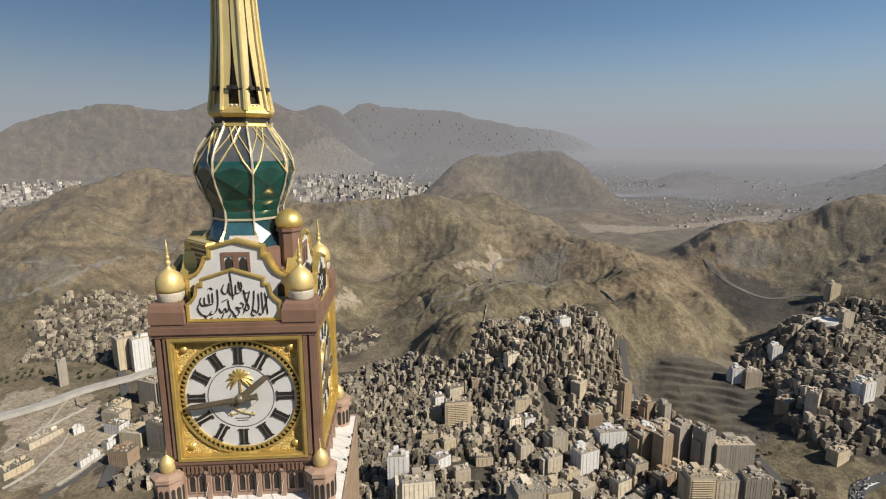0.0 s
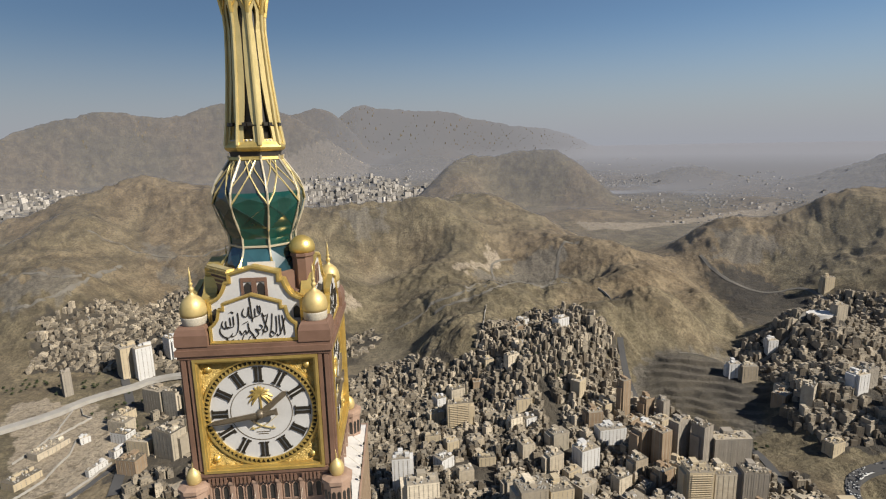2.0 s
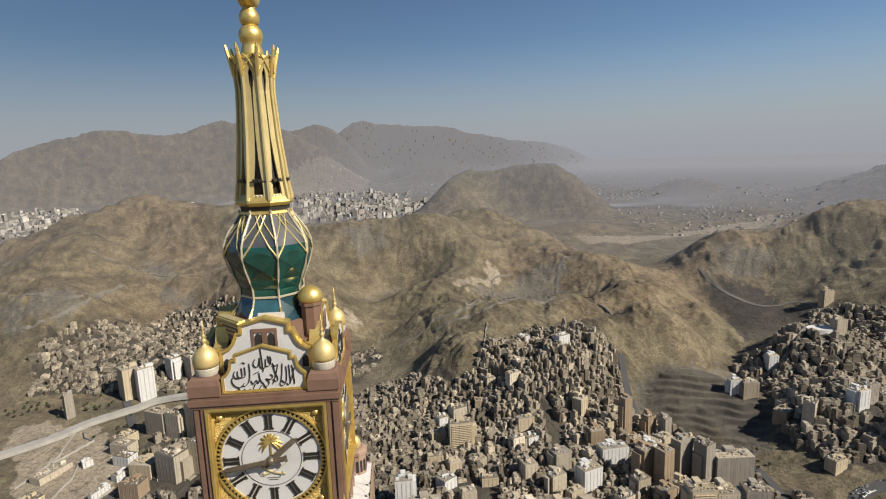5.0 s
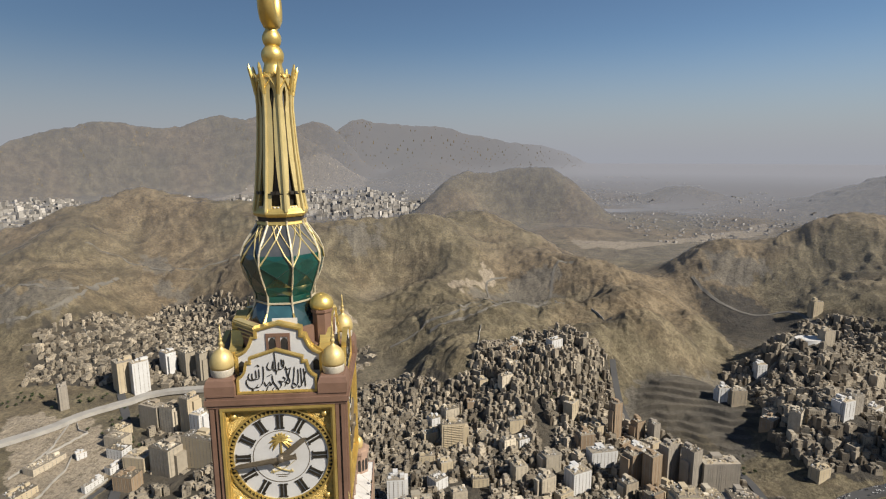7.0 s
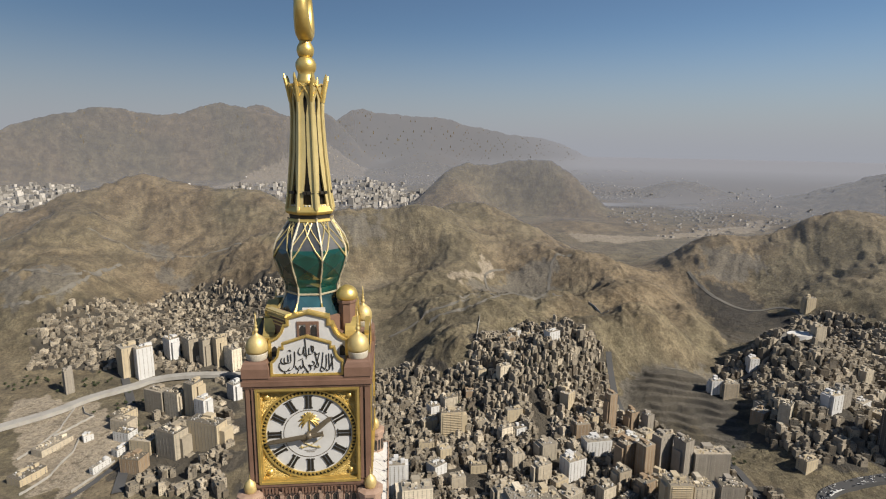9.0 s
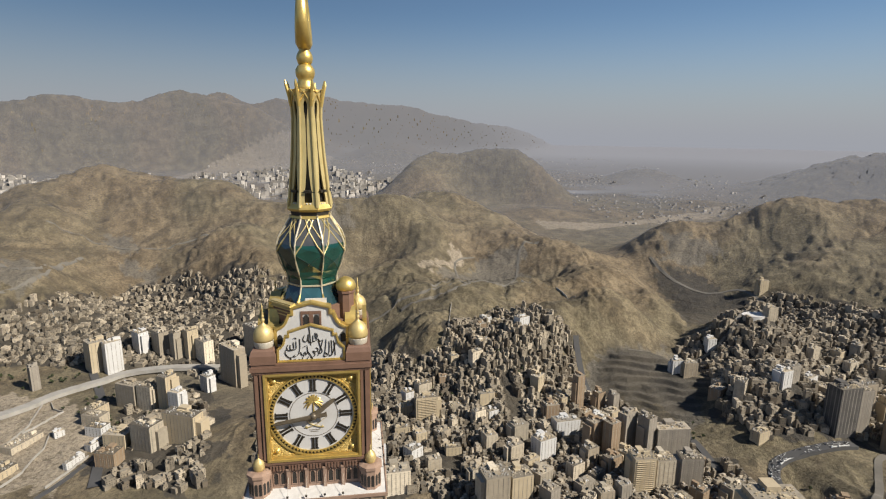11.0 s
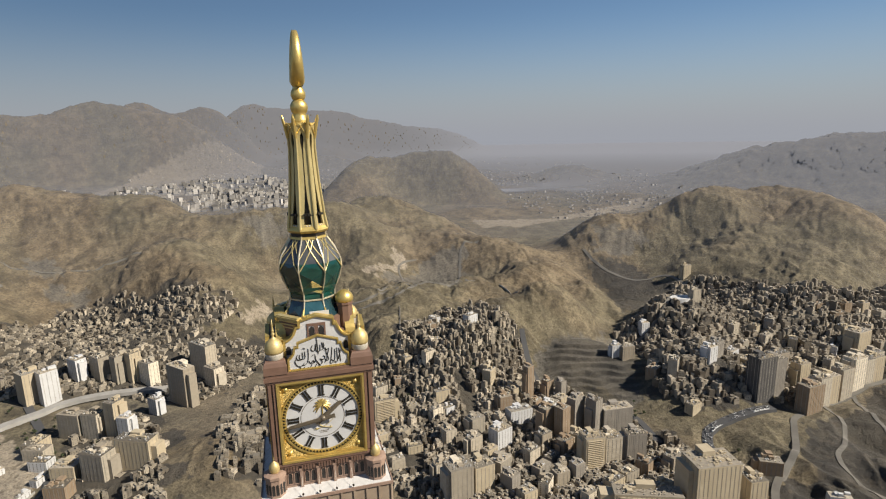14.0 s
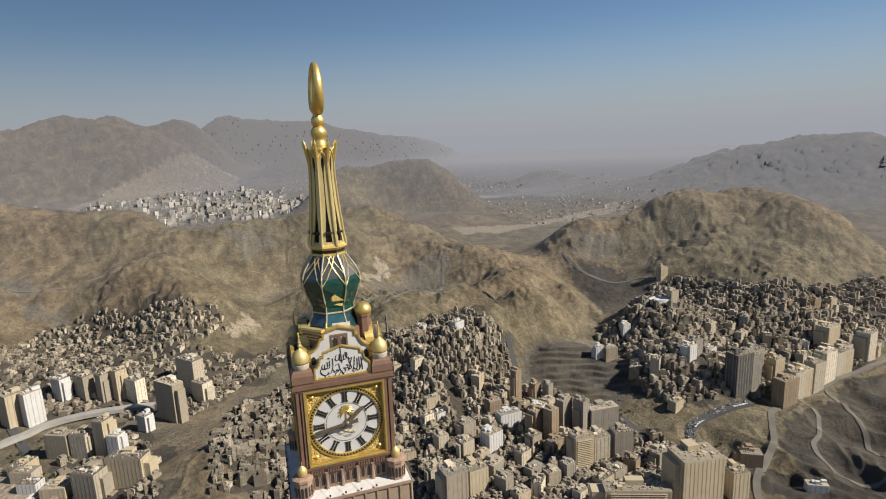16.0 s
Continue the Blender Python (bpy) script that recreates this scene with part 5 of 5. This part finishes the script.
for x, y, w, d, h, turn, label, wall, balcony in (
    (-534, 1008, 24, 34, 74, -50, PALE, "white", False), (-663, 940, 14, 16, 52, -44, GREY, "grey", False), (-255, 920, 62, 26, 86, -48, PALE, "flat", False),
    (-229, 1055, 66, 28, 84, -50, PALE, "flat", False), (-200, 992, 40, 26, 46, -50, PALE, "flat", False), (-575, 1020, 40, 34, 70, -48, PALE, "cream", False),
    (-406, 1050, 22, 30, 58, -47, PALE, "flat", False), (-376, 1046, 22, 26, 66, -47, PALE, "cream", False), (-342, 1030, 40, 24, 52, -47, TAN, "flat", False),
    (-452, 1070, 40, 24, 50, -47, PALE, "flat", False), (-500, 1080, 34, 24, 46, -44, PALE, "white", False), (-433, 830, 46, 24, 50, -26, PALE, "flat", False),
    (-392, 812, 34, 24, 54, -26, PALE, "flat", False), (-352, 800, 24, 26, 78, -32, PALE, "cream", False), (-326, 770, 24, 20, 56, -28, PALE, "white", False),
    (-287, 672, 64, 26, 52, -24, PALE, "cream", False), (-345, 668, 44, 30, 50, -28, PALE, "flat", False), (-300, 885, 26, 20, 36, -44, PALE, "white", False),
):
    apartment_tower(x, y, w, d, h, turn, label, wall, balcony)
for x, y, w, d, h, turn, label, wall, balcony in (
    (866, 520, 44, 30, 86, 4, DARK, "dark_wall", False), (915, 535, 34, 26, 78, 4, GREY, "grey", False), (965, 575, 36, 26, 74, 6, PALE, "flat", False),
    (942, 474, 44, 26, 58, 6, TAN, "tan", False), (985, 490, 30, 26, 66, 4, GREY, "flat", False), (1020, 500, 30, 26, 62, 6, PALE, "cream", False),
    (1060, 505, 34, 26, 66, 6, TAN, "flat", False), (1110, 520, 36, 28, 72, 6, PALE, "flat", False), (1150, 530, 34, 26, 64, 6, PALE, "flat", False), (1200, 545, 34, 26, 60, 6, PALE, "cream", False), (1235, 570, 30, 26, 54, 6, PALE, "flat", False), (935, 556, 34, 24, 60, 6, PALE, "flat", False),
    (1013, 560, 30, 24, 64, 6, PALE, "cream", False), (739, 245, 30, 14, 14, -30, "low white block with a flat roof", "white", False), (699, 332, 34, 22, 24, -30, PALE, "tan", False),
    (547, 292, 66, 44, 92, -8, "large tan apartment block with a grid of windows", "cream", False), (455, 308, 96, 26, 52, -22, "long tan hotel block with banded balconies", "cream", True), (451, 452, 34, 30, 58, -4, "pale tower with a grid of windows", "cream", True),
    (490, 458, 30, 30, 50, -4, PALE, "flat", False), (530, 448, 34, 26, 54, -10, GREY, "grey", False), (625, 290, 28, 28, 46, -8, TAN, "cream", False),
    (640, 340, 34, 22, 30, -8, PALE, "flat", False), (1280, 645, 50, 34, 56, 10, PALE, "cream", False), (1293, 560, 40, 30, 70, 14, PALE, "flat", False),
    (214, 446, 38, 34, 56, 8, PALE, "flat", False), (254, 452, 34, 30, 50, 8, PALE, "cream", False), (330, 560, 34, 26, 34, 20, PALE, "white", False),
    (393, 622, 46, 24, 28, 6, "low white block with a flat roof", "white", False), (40, 530, 26, 22, 58, 0, PALE, "white", False), (70, 500, 46, 26, 40, 4, PALE, "flat", False),
):
    apartment_tower(x, y, w, d, h, turn, label, wall, balcony)

for x, y, w, d, h, turn, label, wall in (
    (-470, 765, 40, 24, 22, -20, "low pale block with a flat roof", "flat"), (-452, 730, 34, 22, 20, -20, "low white block with a flat roof", "white"), (-400, 690, 40, 30, 26, -14, "tan block with a flat roof", "cream"),
    (-392, 630, 34, 26, 24, -14, "brown block with a flat roof", "tan"), (-568, 712, 58, 26, 10, 66, "long low pale hall with a flat roof", "flat"), (-556, 622, 44, 30, 10, 66, "long low pale hall with a flat roof", "cream"), (-518, 731, 16, 12, 8, 40, "small white pavilion with flat roof", "white"),
    (-486, 800, 40, 26, 20, 64, "stepped cream block with a flat roof", "cream"), (-440, 690, 30, 14, 7, 62, "low white shed with a flat roof", "white"), (-452, 640, 34, 8, 4, 66, "row of low white stalls", "white"),
):
    apartment_tower(x, y, w, d, h, turn, label, wall)

# blocks of flats scattered through the town
def scatter_blocks(poly, count, gap, seed, low, high, facing):
    rng = random.Random(seed)
    xs, ys = [p[0] for p in poly], [p[1] for p in poly]
    made_so_far = 0
    for _ in range(count * 30):
        x, y = rng.uniform(min(xs), max(xs)), rng.uniform(min(ys), max(ys))
        w, d, h = rng.uniform(18, 32), rng.uniform(15, 24), rng.uniform(low, high)
        if made_so_far == count or not bool(inside(np.array(x), np.array(y), poly)) or near_road(x, y, 16) or any(math.hypot(x - a, y - b) < r + gap for a, b, r in TOWERS):
            continue
        made_so_far += 1
        wall = rng.choice(("flat", "flat", "cream", "cream", "white", "tan", "grey"))
        apartment_tower(x, y, w, d, h, facing + rng.gauss(0, 9), {"white": "white block of flats among smaller houses", "tan": "brown block of flats with ribbed walls", "grey": "grey block of flats among smaller houses"}.get(wall, "cream block of flats among smaller houses"), wall)


scatter_blocks([(190, 430), (400, 335), (560, 255), (630, 390), (600, 480), (520, 660), (400, 760), (250, 700), (190, 560)], 34, 15, 5, 14, 36, 24)
scatter_blocks([(700, 520), (925, 490), (1255, 520), (1490, 630), (1500, 800), (1200, 800), (900, 780), (730, 700)], 30, 18, 6, 14, 34, 14)
scatter_blocks([(60, 500), (180, 520), (300, 800), (420, 900), (330, 1080), (180, 880), (100, 800)], 20, 20, 7, 11, 22, 20)

# ---- houses ----
QUAD = ((3, 2, 1, 0), (4, 5, 6, 7), (0, 1, 5, 4), (1, 2, 6, 5), (2, 3, 7, 6), (3, 0, 4, 7))


def town_mesh(name, plots, material, label, seed, flat=False):
    """Many flat-roofed houses as one mesh: bodies with parapets, stair huts, and windows as small boxes."""
    rng = random.Random(seed)
    verts, faces, slots, tones = [], [], [], []

    own = [0.0]

    def brick(cx, cy, c, s, x0, x1, y0, y1, z0, z1, slot, sc):
        base = len(verts)
        for z in (z0, z1):
            for x, y in ((x0, y0), (x1, y0), (x1, y1), (x0, y1)):
                verts.append((cx + sc * (c * x - s * y), cy + sc * (s * x + c * y), z))
                tones.append(own[0])
        for n, f in enumerate(QUAD):
            if n:
                faces.append([base + i for i in f])
                slots.append(1 if (n == 1 and slot == 0) else slot)

    for x, y, z, w, d, h, turn, sc, detail in plots:
        c, s, own[0] = math.cos(turn), math.sin(turn), rng.random()
        top = z + h * sc
        brick(x, y, c, s, -w / 2, w / 2, -d / 2, d / 2, z - 9 * sc, top, 0, sc)
        if rng.random() < 0.55 and detail:                   # a lower wing
            a, b, e = rng.choice((-1, 1)) * w * 0.42, rng.choice((-1, 1)) * d * 0.42, rng.uniform(0.22, 0.4)
            brick(x, y, c, s, a - w * e, a + w * e, b - d * e, b + d * e, z - 14, z + h * rng.uniform(0.45, 0.8), 0, sc)
        if not detail:
            continue
        if rng.random() < 0.6:                               # part of a further storey
            a, b, e, g = rng.choice((-1, 1)) * w * 0.16, rng.choice((-1, 1)) * d * 0.16, rng.uniform(0.2, 0.33), rng.uniform(0.2, 0.33)
            brick(x, y, c, s, a - w * e, a + w * e, b - d * g, b + d * g, top - 0.1, top + rng.uniform(2.6, 5.5), 0, sc)
        p = 0.35
        for a in ((-w / 2, w / 2, -d / 2, -d / 2 + p), (-w / 2, w / 2, d / 2 - p, d / 2), (-w / 2, -w / 2 + p, -d / 2, d / 2), (w / 2 - p, w / 2, -d / 2, d / 2)):
            brick(x, y, c, s, *a, top - 0.1, top + rng.uniform(0.7, 1.6), 0, sc)
        hx, hy, hw = rng.uniform(-w / 4, w / 4), rng.uniform(-d / 4, d / 4), rng.uniform(1.6, 3.0)
        brick(x, y, c, s, hx - hw, hx + hw, hy - 1.7, hy + 1.7, top, top + rng.uniform(2.4, 3.6), 0, sc)
        for _ in range(rng.choice((0, 1, 2, 3))):
            hx, hy = rng.uniform(-w / 2.5, w / 2.5), rng.uniform(-d / 2.5, d / 2.5)
            brick(x, y, c, s, hx - 0.7, hx + 0.7, hy - 0.7, hy + 0.7, top, top + rng.uniform(1, 1.9), rng.choice((0, 1, 2)), sc)
        for k in range(max(1, int(h / 3.3))):
            zz = top - 2.6 - k * 3.3
            nw, nd = max(2, int(w / 3.4)), max(2, int(d / 3.4))
            for n in range(nw):
                u = -w / 2 + (n + 0.5) * w / nw
                if rng.random() < 0.7:
                    brick(x, y, c, s, u - 0.6, u + 0.6, -d / 2 - 0.06, -d / 2 + 0.1, zz, zz + 1.5, 2, sc)
            for n in range(nd):
                v = -d / 2 + (n + 0.5) * d / nd
                if rng.random() < 0.7:
                    brick(x, y, c, s, w / 2 - 0.1, w / 2 + 0.06, v - 0.6, v + 0.6, zz, zz + 1.5, 2, sc)
    me = bpy.data.meshes.new(name)
    me.from_pydata(verts, [], faces)
    for m in (material, M["roof"], M["pane"]):
        me.materials.append(m)
    me.polygons.foreach_set("material_index", slots)
    me.attributes.new("tone", "FLOAT", "POINT").data.foreach_set("value", tones)
    me.update()
    return tagged(new(name, me), label, "houses", kind="stuff")


def plots(poly, pitch, seed, low, high, keep=0.9, facing=0.3):
    """House plots along wandering lanes within a stretch of the plan, clear of roads and towers."""
    rng = random.Random(seed)
    xs, ys = [p[0] for p in poly], [p[1] for p in poly]
    out = []
    y = min(ys)
    while y < max(ys):
        x = min(xs)
        while x < max(xs):
            px, py = x + rng.uniform(-0.42, 0.42) * pitch, y + rng.uniform(-0.42, 0.42) * pitch
            px, py = px + 14 * math.sin(py / 61.0 + seed), py + 14 * math.sin(px / 53.0)
            size = rng.choice((0.55, 0.75, 0.9, 1.0, 1.1, 1.4))
            w, d = rng.uniform(0.65, 1.2) * pitch * size, rng.uniform(0.65, 1.2) * pitch * size
            h, luck = rng.uniform(low, high) * rng.choice((0.35, 0.5, 0.7, 0.85, 1.0, 1.2, 1.7)), rng.random()
            turn = rng.gauss(facing, 0.22) + 0.3 * math.sin(px / 210) + 0.25 * math.cos(py / 170)
            x += pitch
            lane = abs(math.sin(px / 47.0 + 1.3 * math.sin(py / 70.0))) < 0.06 or float(vnoise(np.array(px / 45.0), np.array(py / 45.0), 77)) < 0.12
            if luck > keep or lane or not bool(inside(np.array(px), np.array(py), poly)):
                continue
            if near_road(px, py, 6) or any(math.hypot(px - a, py - b) < 0.8 * r + 4 for a, b, r in TOWERS):
                continue
            out.append([px, py, 0.0, w, d, h, turn, 1.0, True])
        y += pitch
    z = height(np.array([p[0] for p in out]), np.array([p[1] for p in out]))
    for p, v in zip(out, z):
        p[2] = float(v)
    return out


TOWERS.append((972, 889, 36))                               # room for the reservoir
main_plots = plots(CITY_MAIN, 9.6, 1, 6, 12, 0.97)


# the houses nearest to the tower, each a thing of its own
def house(seed):
    rng = random.Random(seed)
    w, d, storeys = rng.uniform(7, 12), rng.uniform(7, 11), rng.choice((2, 2, 3, 3, 4))
    h = storeys * 3.3 + 0.6
    ob = tagged(new("house"), "flat-roofed concrete house with small dark windows", "house", "hillside houses")
    part("wall", made(lambda bm: box(bm, -w / 2, w / 2, -d / 2, d / 2, -14, h)), M["house"], ob)
    wing = rng.choice((-1, 1))
    part("wing", made(lambda bm: box(bm, *sorted((wing * w * 0.15, wing * w * 0.68)), -d * 0.3, d * 0.62, -14, h * rng.uniform(0.45, 0.8))), M["house"], ob)
    rim = [(-w / 2, -d / 2), (w / 2, -d / 2), (w / 2, d / 2), (-w / 2, d / 2)]
    bm = made(band, rim, [(x * 0.93, y * 0.93) for x, y in rim], -h - 1.1, -h + 0.1)
    bm.transform(Matrix.Rotation(math.pi / 2, 4, "X"))
    bm.transform(Matrix.Diagonal((1, -1, 1, 1)))
    part("parapet", bm, M["house"], ob)
    part("roof", made(box, -w / 2 + 0.3, w / 2 - 0.3, -d / 2 + 0.3, d / 2 - 0.3, h, h + 0.1), M["roof"], ob)
    u, v = rng.uniform(-w / 4, w / 4), rng.uniform(-d / 4, d / 4)
    part("stair_hut", made(box, u - 2, u + 2, v - 1.6, v + 1.6, h, h + 2.8), M["house"], ob)
    u, v = rng.uniform(-w / 3, w / 3), rng.uniform(-d / 3, d / 3)
    part("water_tank", made(lathe, [(0.8, h), (0.8, h + 1.4), (0.2, h + 1.7)], 8, Matrix.Translation((u, v, 0))), M["white"], ob)
    for i in range(max(2, int(w / 4))):
        part("window_column", window_column(storeys, 1.3), None, ob, "", Matrix.Translation((-w / 2 + (i + 0.5) * w / max(2, int(w / 4)), -d / 2, 0)))
    for i in range(2):
        part("window_column", window_column(storeys, 1.3), None, ob, "", Matrix.Translation((w / 2, -d / 4 + i * d / 2, 0)) @ Matrix.Rotation(math.pi / 2, 4, "Z"))
    return ob


main_plots.sort(key=lambda p: p[1])
kinds = [house(100 + i) for i in range(12)]
for i, p in enumerate(main_plots[:270]):
    m = Matrix.Translation((p[0], p[1], p[2])) @ Matrix.Rotation(p[6], 4, "Z")
    if i < 12:
        kinds[i].matrix_basis = m
    else:
        copy_thing(kinds[(i * 7 + i // 12) % 12], m)
town_mesh("hillside_houses", main_plots[270:], M["house"], "crowded flat-roofed tan and brown houses on the slope", 11)
town_mesh("valley_houses", plots(CITY_RIGHT, 11.5, 2, 5, 13, 0.92), M["house"], "crowded flat-roofed pale houses beyond the quarry", 12)
town_mesh("ridge_houses", plots(CITY_LEFT, 12.0, 3, 3, 8, 0.66, -0.4) + plots(CITY_WEST, 13.0, 5, 5, 12, 0.7, -0.4), M["house"], "crowded pale flat-roofed houses below the ridge", 13)
town_mesh("foot_houses", plots(CITY_FOOT, 13, 4, 5, 12, 0.85), M["house"], "small brown houses at the foot of the hill", 14)


# ---- far districts ----
def far_blocks(boxes, seed, low, high, wide, gap):
    rng = random.Random(seed)
    spots = []
    for x0, x1, y0, y1, count in boxes:
        for _ in range(count):
            spots.append((rng.uniform(x0, x1), rng.uniform(y0, y1)))
    xy = np.array(spots)
    xy = xy[(hills(xy[:, 0], xy[:, 1]) < 45) & (vnoise(xy[:, 0] / 420, xy[:, 1] / 420, 5) > gap)]
    z = height(xy[:, 0], xy[:, 1])
    p, s = pull(np.concatenate([xy, z[:, None]], 1))
    out = []
    for (x, y, zz), sc in zip(p, s):
        w, d, h = rng.uniform(0.5, 1) * wide, rng.uniform(0.4, 0.9) * wide, rng.uniform(low, high) * rng.choice((0.4, 0.7, 1, 1.5))
        out.append([float(x), float(y), float(zz), w, d, h, rng.gauss(0, 0.3), float(sc), False])
    return out


town_mesh("far_towers", far_blocks([(-1000, 560, 3900, 5300, 620), (-3900, -1900, 3500, 5600, 1200), (-1600, 200, 5300, 6600, 300)], 21, 14, 44, 40, 0.2), M["far"], "distant pale high-rise district behind the ridge", 21)
town_mesh("far_houses", far_blocks([(1300, 4200, 4700, 9000, 5500), (-1800, 1500, 6200, 9800, 3500), (2300, 4600, 3000, 5200, 600), (1500, 2600, 2600, 4200, 260)], 22, 4, 11, 19, 0.4), M["far"], "distant low buildings scattered over the plain", 22)


# ---- reservoir, trees, traffic ----
z = float(height(np.array(972.0), np.array(889.0)))
basin = tagged(new("reservoir"), "white oval reservoir with a low rim", "reservoir")
basin.matrix_world = Matrix.Translation((972, 889, z + 3)) @ Matrix.Diagonal((1.5, 0.95, 1, 1))
part("rim", made(lambda bm: lathe(bm, [(21, -12), (21, 1.6), (20, 1.6), (20, 0.8)], 36, None, 0, False)), M["white"], basin)
part("cover", made(lambda bm: lathe(bm, [(20.2, 0.7), (20.2, 0.9)], 36)), M["roof_white"], basin)


def leafy():
    k = Nodes("dusty_leaves")
    geo = k.add("ShaderNodeNewGeometry")
    return k.done(k.ramp(geo.outputs["Random Per Island"], [(0.0, (0.022, 0.032, 0.012)), (0.6, (0.045, 0.058, 0.022)), (1.0, (0.075, 0.085, 0.036))]), 0.9)


M["leaf"], M["bark"] = leafy(), worn("bark", (0.06, 0.042, 0.026), (0.11, 0.08, 0.05), 0.9, 1.0, 6.0)


def tree(seed):
    rng = random.Random(seed)
    ob = tagged(new("tree"), "dusty dark green street tree", "tree", "street trees")
    high = rng.uniform(4.5, 7)
    bm = bmesh.new()
    tube(bm, [(0, 0, -2), (0.1, 0, high * 0.4), (0.2, 0.1, high * 0.75)], [0.35, 0.26, 0.12], 6)
    for a in (0.4, 2.5, 4.4):
        tube(bm, [(0.1, 0, high * 0.4), (1.3 * math.cos(a), 1.3 * math.sin(a), high * 0.72)], [0.18, 0.06], 5)
    part("trunk", bm, M["bark"], ob)
    verts, faces = [], []
    for _ in range(240):
        a, u, r = rng.uniform(0, 6.28), rng.uniform(-1, 1), rng.random() ** 0.4
        lump = 1 + 0.3 * math.sin(3 * a + seed) + 0.2 * math.sin(5 * u + seed)
        c = Vector((2.7 * lump * r * math.cos(a) * math.sqrt(1 - u * u), 2.7 * lump * r * math.sin(a) * math.sqrt(1 - u * u), high * 0.85 + 2.1 * lump * r * u))
        t = Matrix.Rotation(rng.uniform(0, 6.28), 3, Vector((rng.gauss(0, 1), rng.gauss(0, 1), rng.gauss(0, 1))).normalized())
        n = len(verts)
        s = rng.uniform(0.35, 0.7)
        verts += [tuple(c + t @ Vector(p) * s) for p in ((-1, -0.5, 0), (1, -0.5, 0.2), (0.9, 0.6, 0), (-0.9, 0.6, 0.25))]
        faces.append((n, n + 1, n + 2, n + 3))
    me = bpy.data.meshes.new("crown")
    me.from_pydata(verts, [], faces)
    me.materials.append(M["leaf"])
    part("crown", me, None, ob)
    return ob


trees = [tree(i) for i in range(5)]
rng = random.Random(9)
spots = []
for cx, cy, spread, count in ((-765, 990, 26, 16), (-633, 974, 30, 14), (-500, 880, 30, 14), (-425, 760, 34, 18), (610, 590, 30, 14), (180, 790, 26, 10), (348, 785, 24, 10), (690, 420, 26, 8)):
    for _ in range(count):
        spots.append((rng.gauss(cx, spread), rng.gauss(cy, spread)))
zs = height(np.array([p[0] for p in spots]), np.array([p[1] for p in spots]))
for i, ((x, y), z) in enumerate(zip(spots, zs)):
    m = Matrix.Translation((x, y, float(z))) @ Matrix.Rotation(rng.uniform(0, 6.28), 4, "Z")
    if i < 5:
        trees[i].matrix_basis = m
    else:
        copy_thing(trees[i % 5], m)


def paint(name, color):
    k = Nodes(name)
    k.bsdf.inputs["Coat Weight"].default_value = 0.4
    return k.done(k.mix(k.grey(k.noise(1.5), 0.3, 0.7), color, [0.75 * v for v in color]), 0.35)


CAR_PAINT = [paint("white_car_paint", (0.7, 0.7, 0.68)), paint("silver_car_paint", (0.4, 0.4, 0.4)), paint("dark_car_paint", (0.04, 0.045, 0.05)), paint("yellow_bus_paint", (0.55, 0.35, 0.06))]
M["tyre"] = worn("tyre_rubber", (0.015, 0.015, 0.015), (0.03, 0.03, 0.03), 0.9, 3.0, 9.0)


def car(color, length):
    ob = tagged(new("car"), ("white", "silver grey", "dark", "yellow")[color] + " car standing in slow traffic", "car", "traffic")
    h = 0.75 if length < 6 else 2.4
    part("body", made(lambda bm: slab(bm, [(-length / 2, 0.35), (length / 2, 0.35), (length / 2, h), (length * 0.32, h + 0.15), (-length * 0.42, h + 0.15), (-length / 2, h)], -0.95, 0.95)), CAR_PAINT[color], ob)
    part("cabin", made(lambda bm: slab(bm, [(-length * 0.4, h + 0.1), (length * 0.25, h + 0.1), (length * 0.12, h + 0.75), (-length * 0.32, h + 0.75)], -0.82, 0.82)), M["pane"], ob)
    for x in (-length * 0.3, length * 0.3):
        for y in (-0.9, 0.9):
            part("wheel", made(lambda bm: lathe(bm, [(0.36, -0.12), (0.36, 0.12)], 10, Matrix.Translation((x, y, 0.36)) @ Matrix.Rotation(math.pi / 2, 4, "X"))), M["tyre"], ob)
    return ob


cars = [car(0, 4.6), car(1, 4.5), car(2, 4.7), car(0, 5.2), car(0, 10.5)]
line, used = ROADS[6], 0
for i in range(0, 130):
    u = rng.uniform(0.02, 0.95) * (len(line) - 2)
    k = int(u)
    p, q = line[k], line[k + 1]
    way = (q - p) / np.linalg.norm(q - p)
    lane = (-6.9, -4.3, -1.7, 1.7, 4.3, 6.9)[i % 6]
    x, y = p + (q - p) * (u - k) + np.array((-way[1], way[0])) * lane
    m = Matrix.Translation((float(x), float(y), float(np.interp(u, range(len(line)), ROAD_Z[6])))) @ Matrix.Rotation(math.atan2(way[1], way[0]) + (0 if lane > 0 else math.pi), 4, "Z")
    pick = rng.choice((0, 0, 0, 1, 1, 2, 2, 3)) if i % 18 else 4
    if used < 5 and i == used:
        cars[i].matrix_basis, used = m, used + 1
    else:
        copy_thing(cars[pick], m)
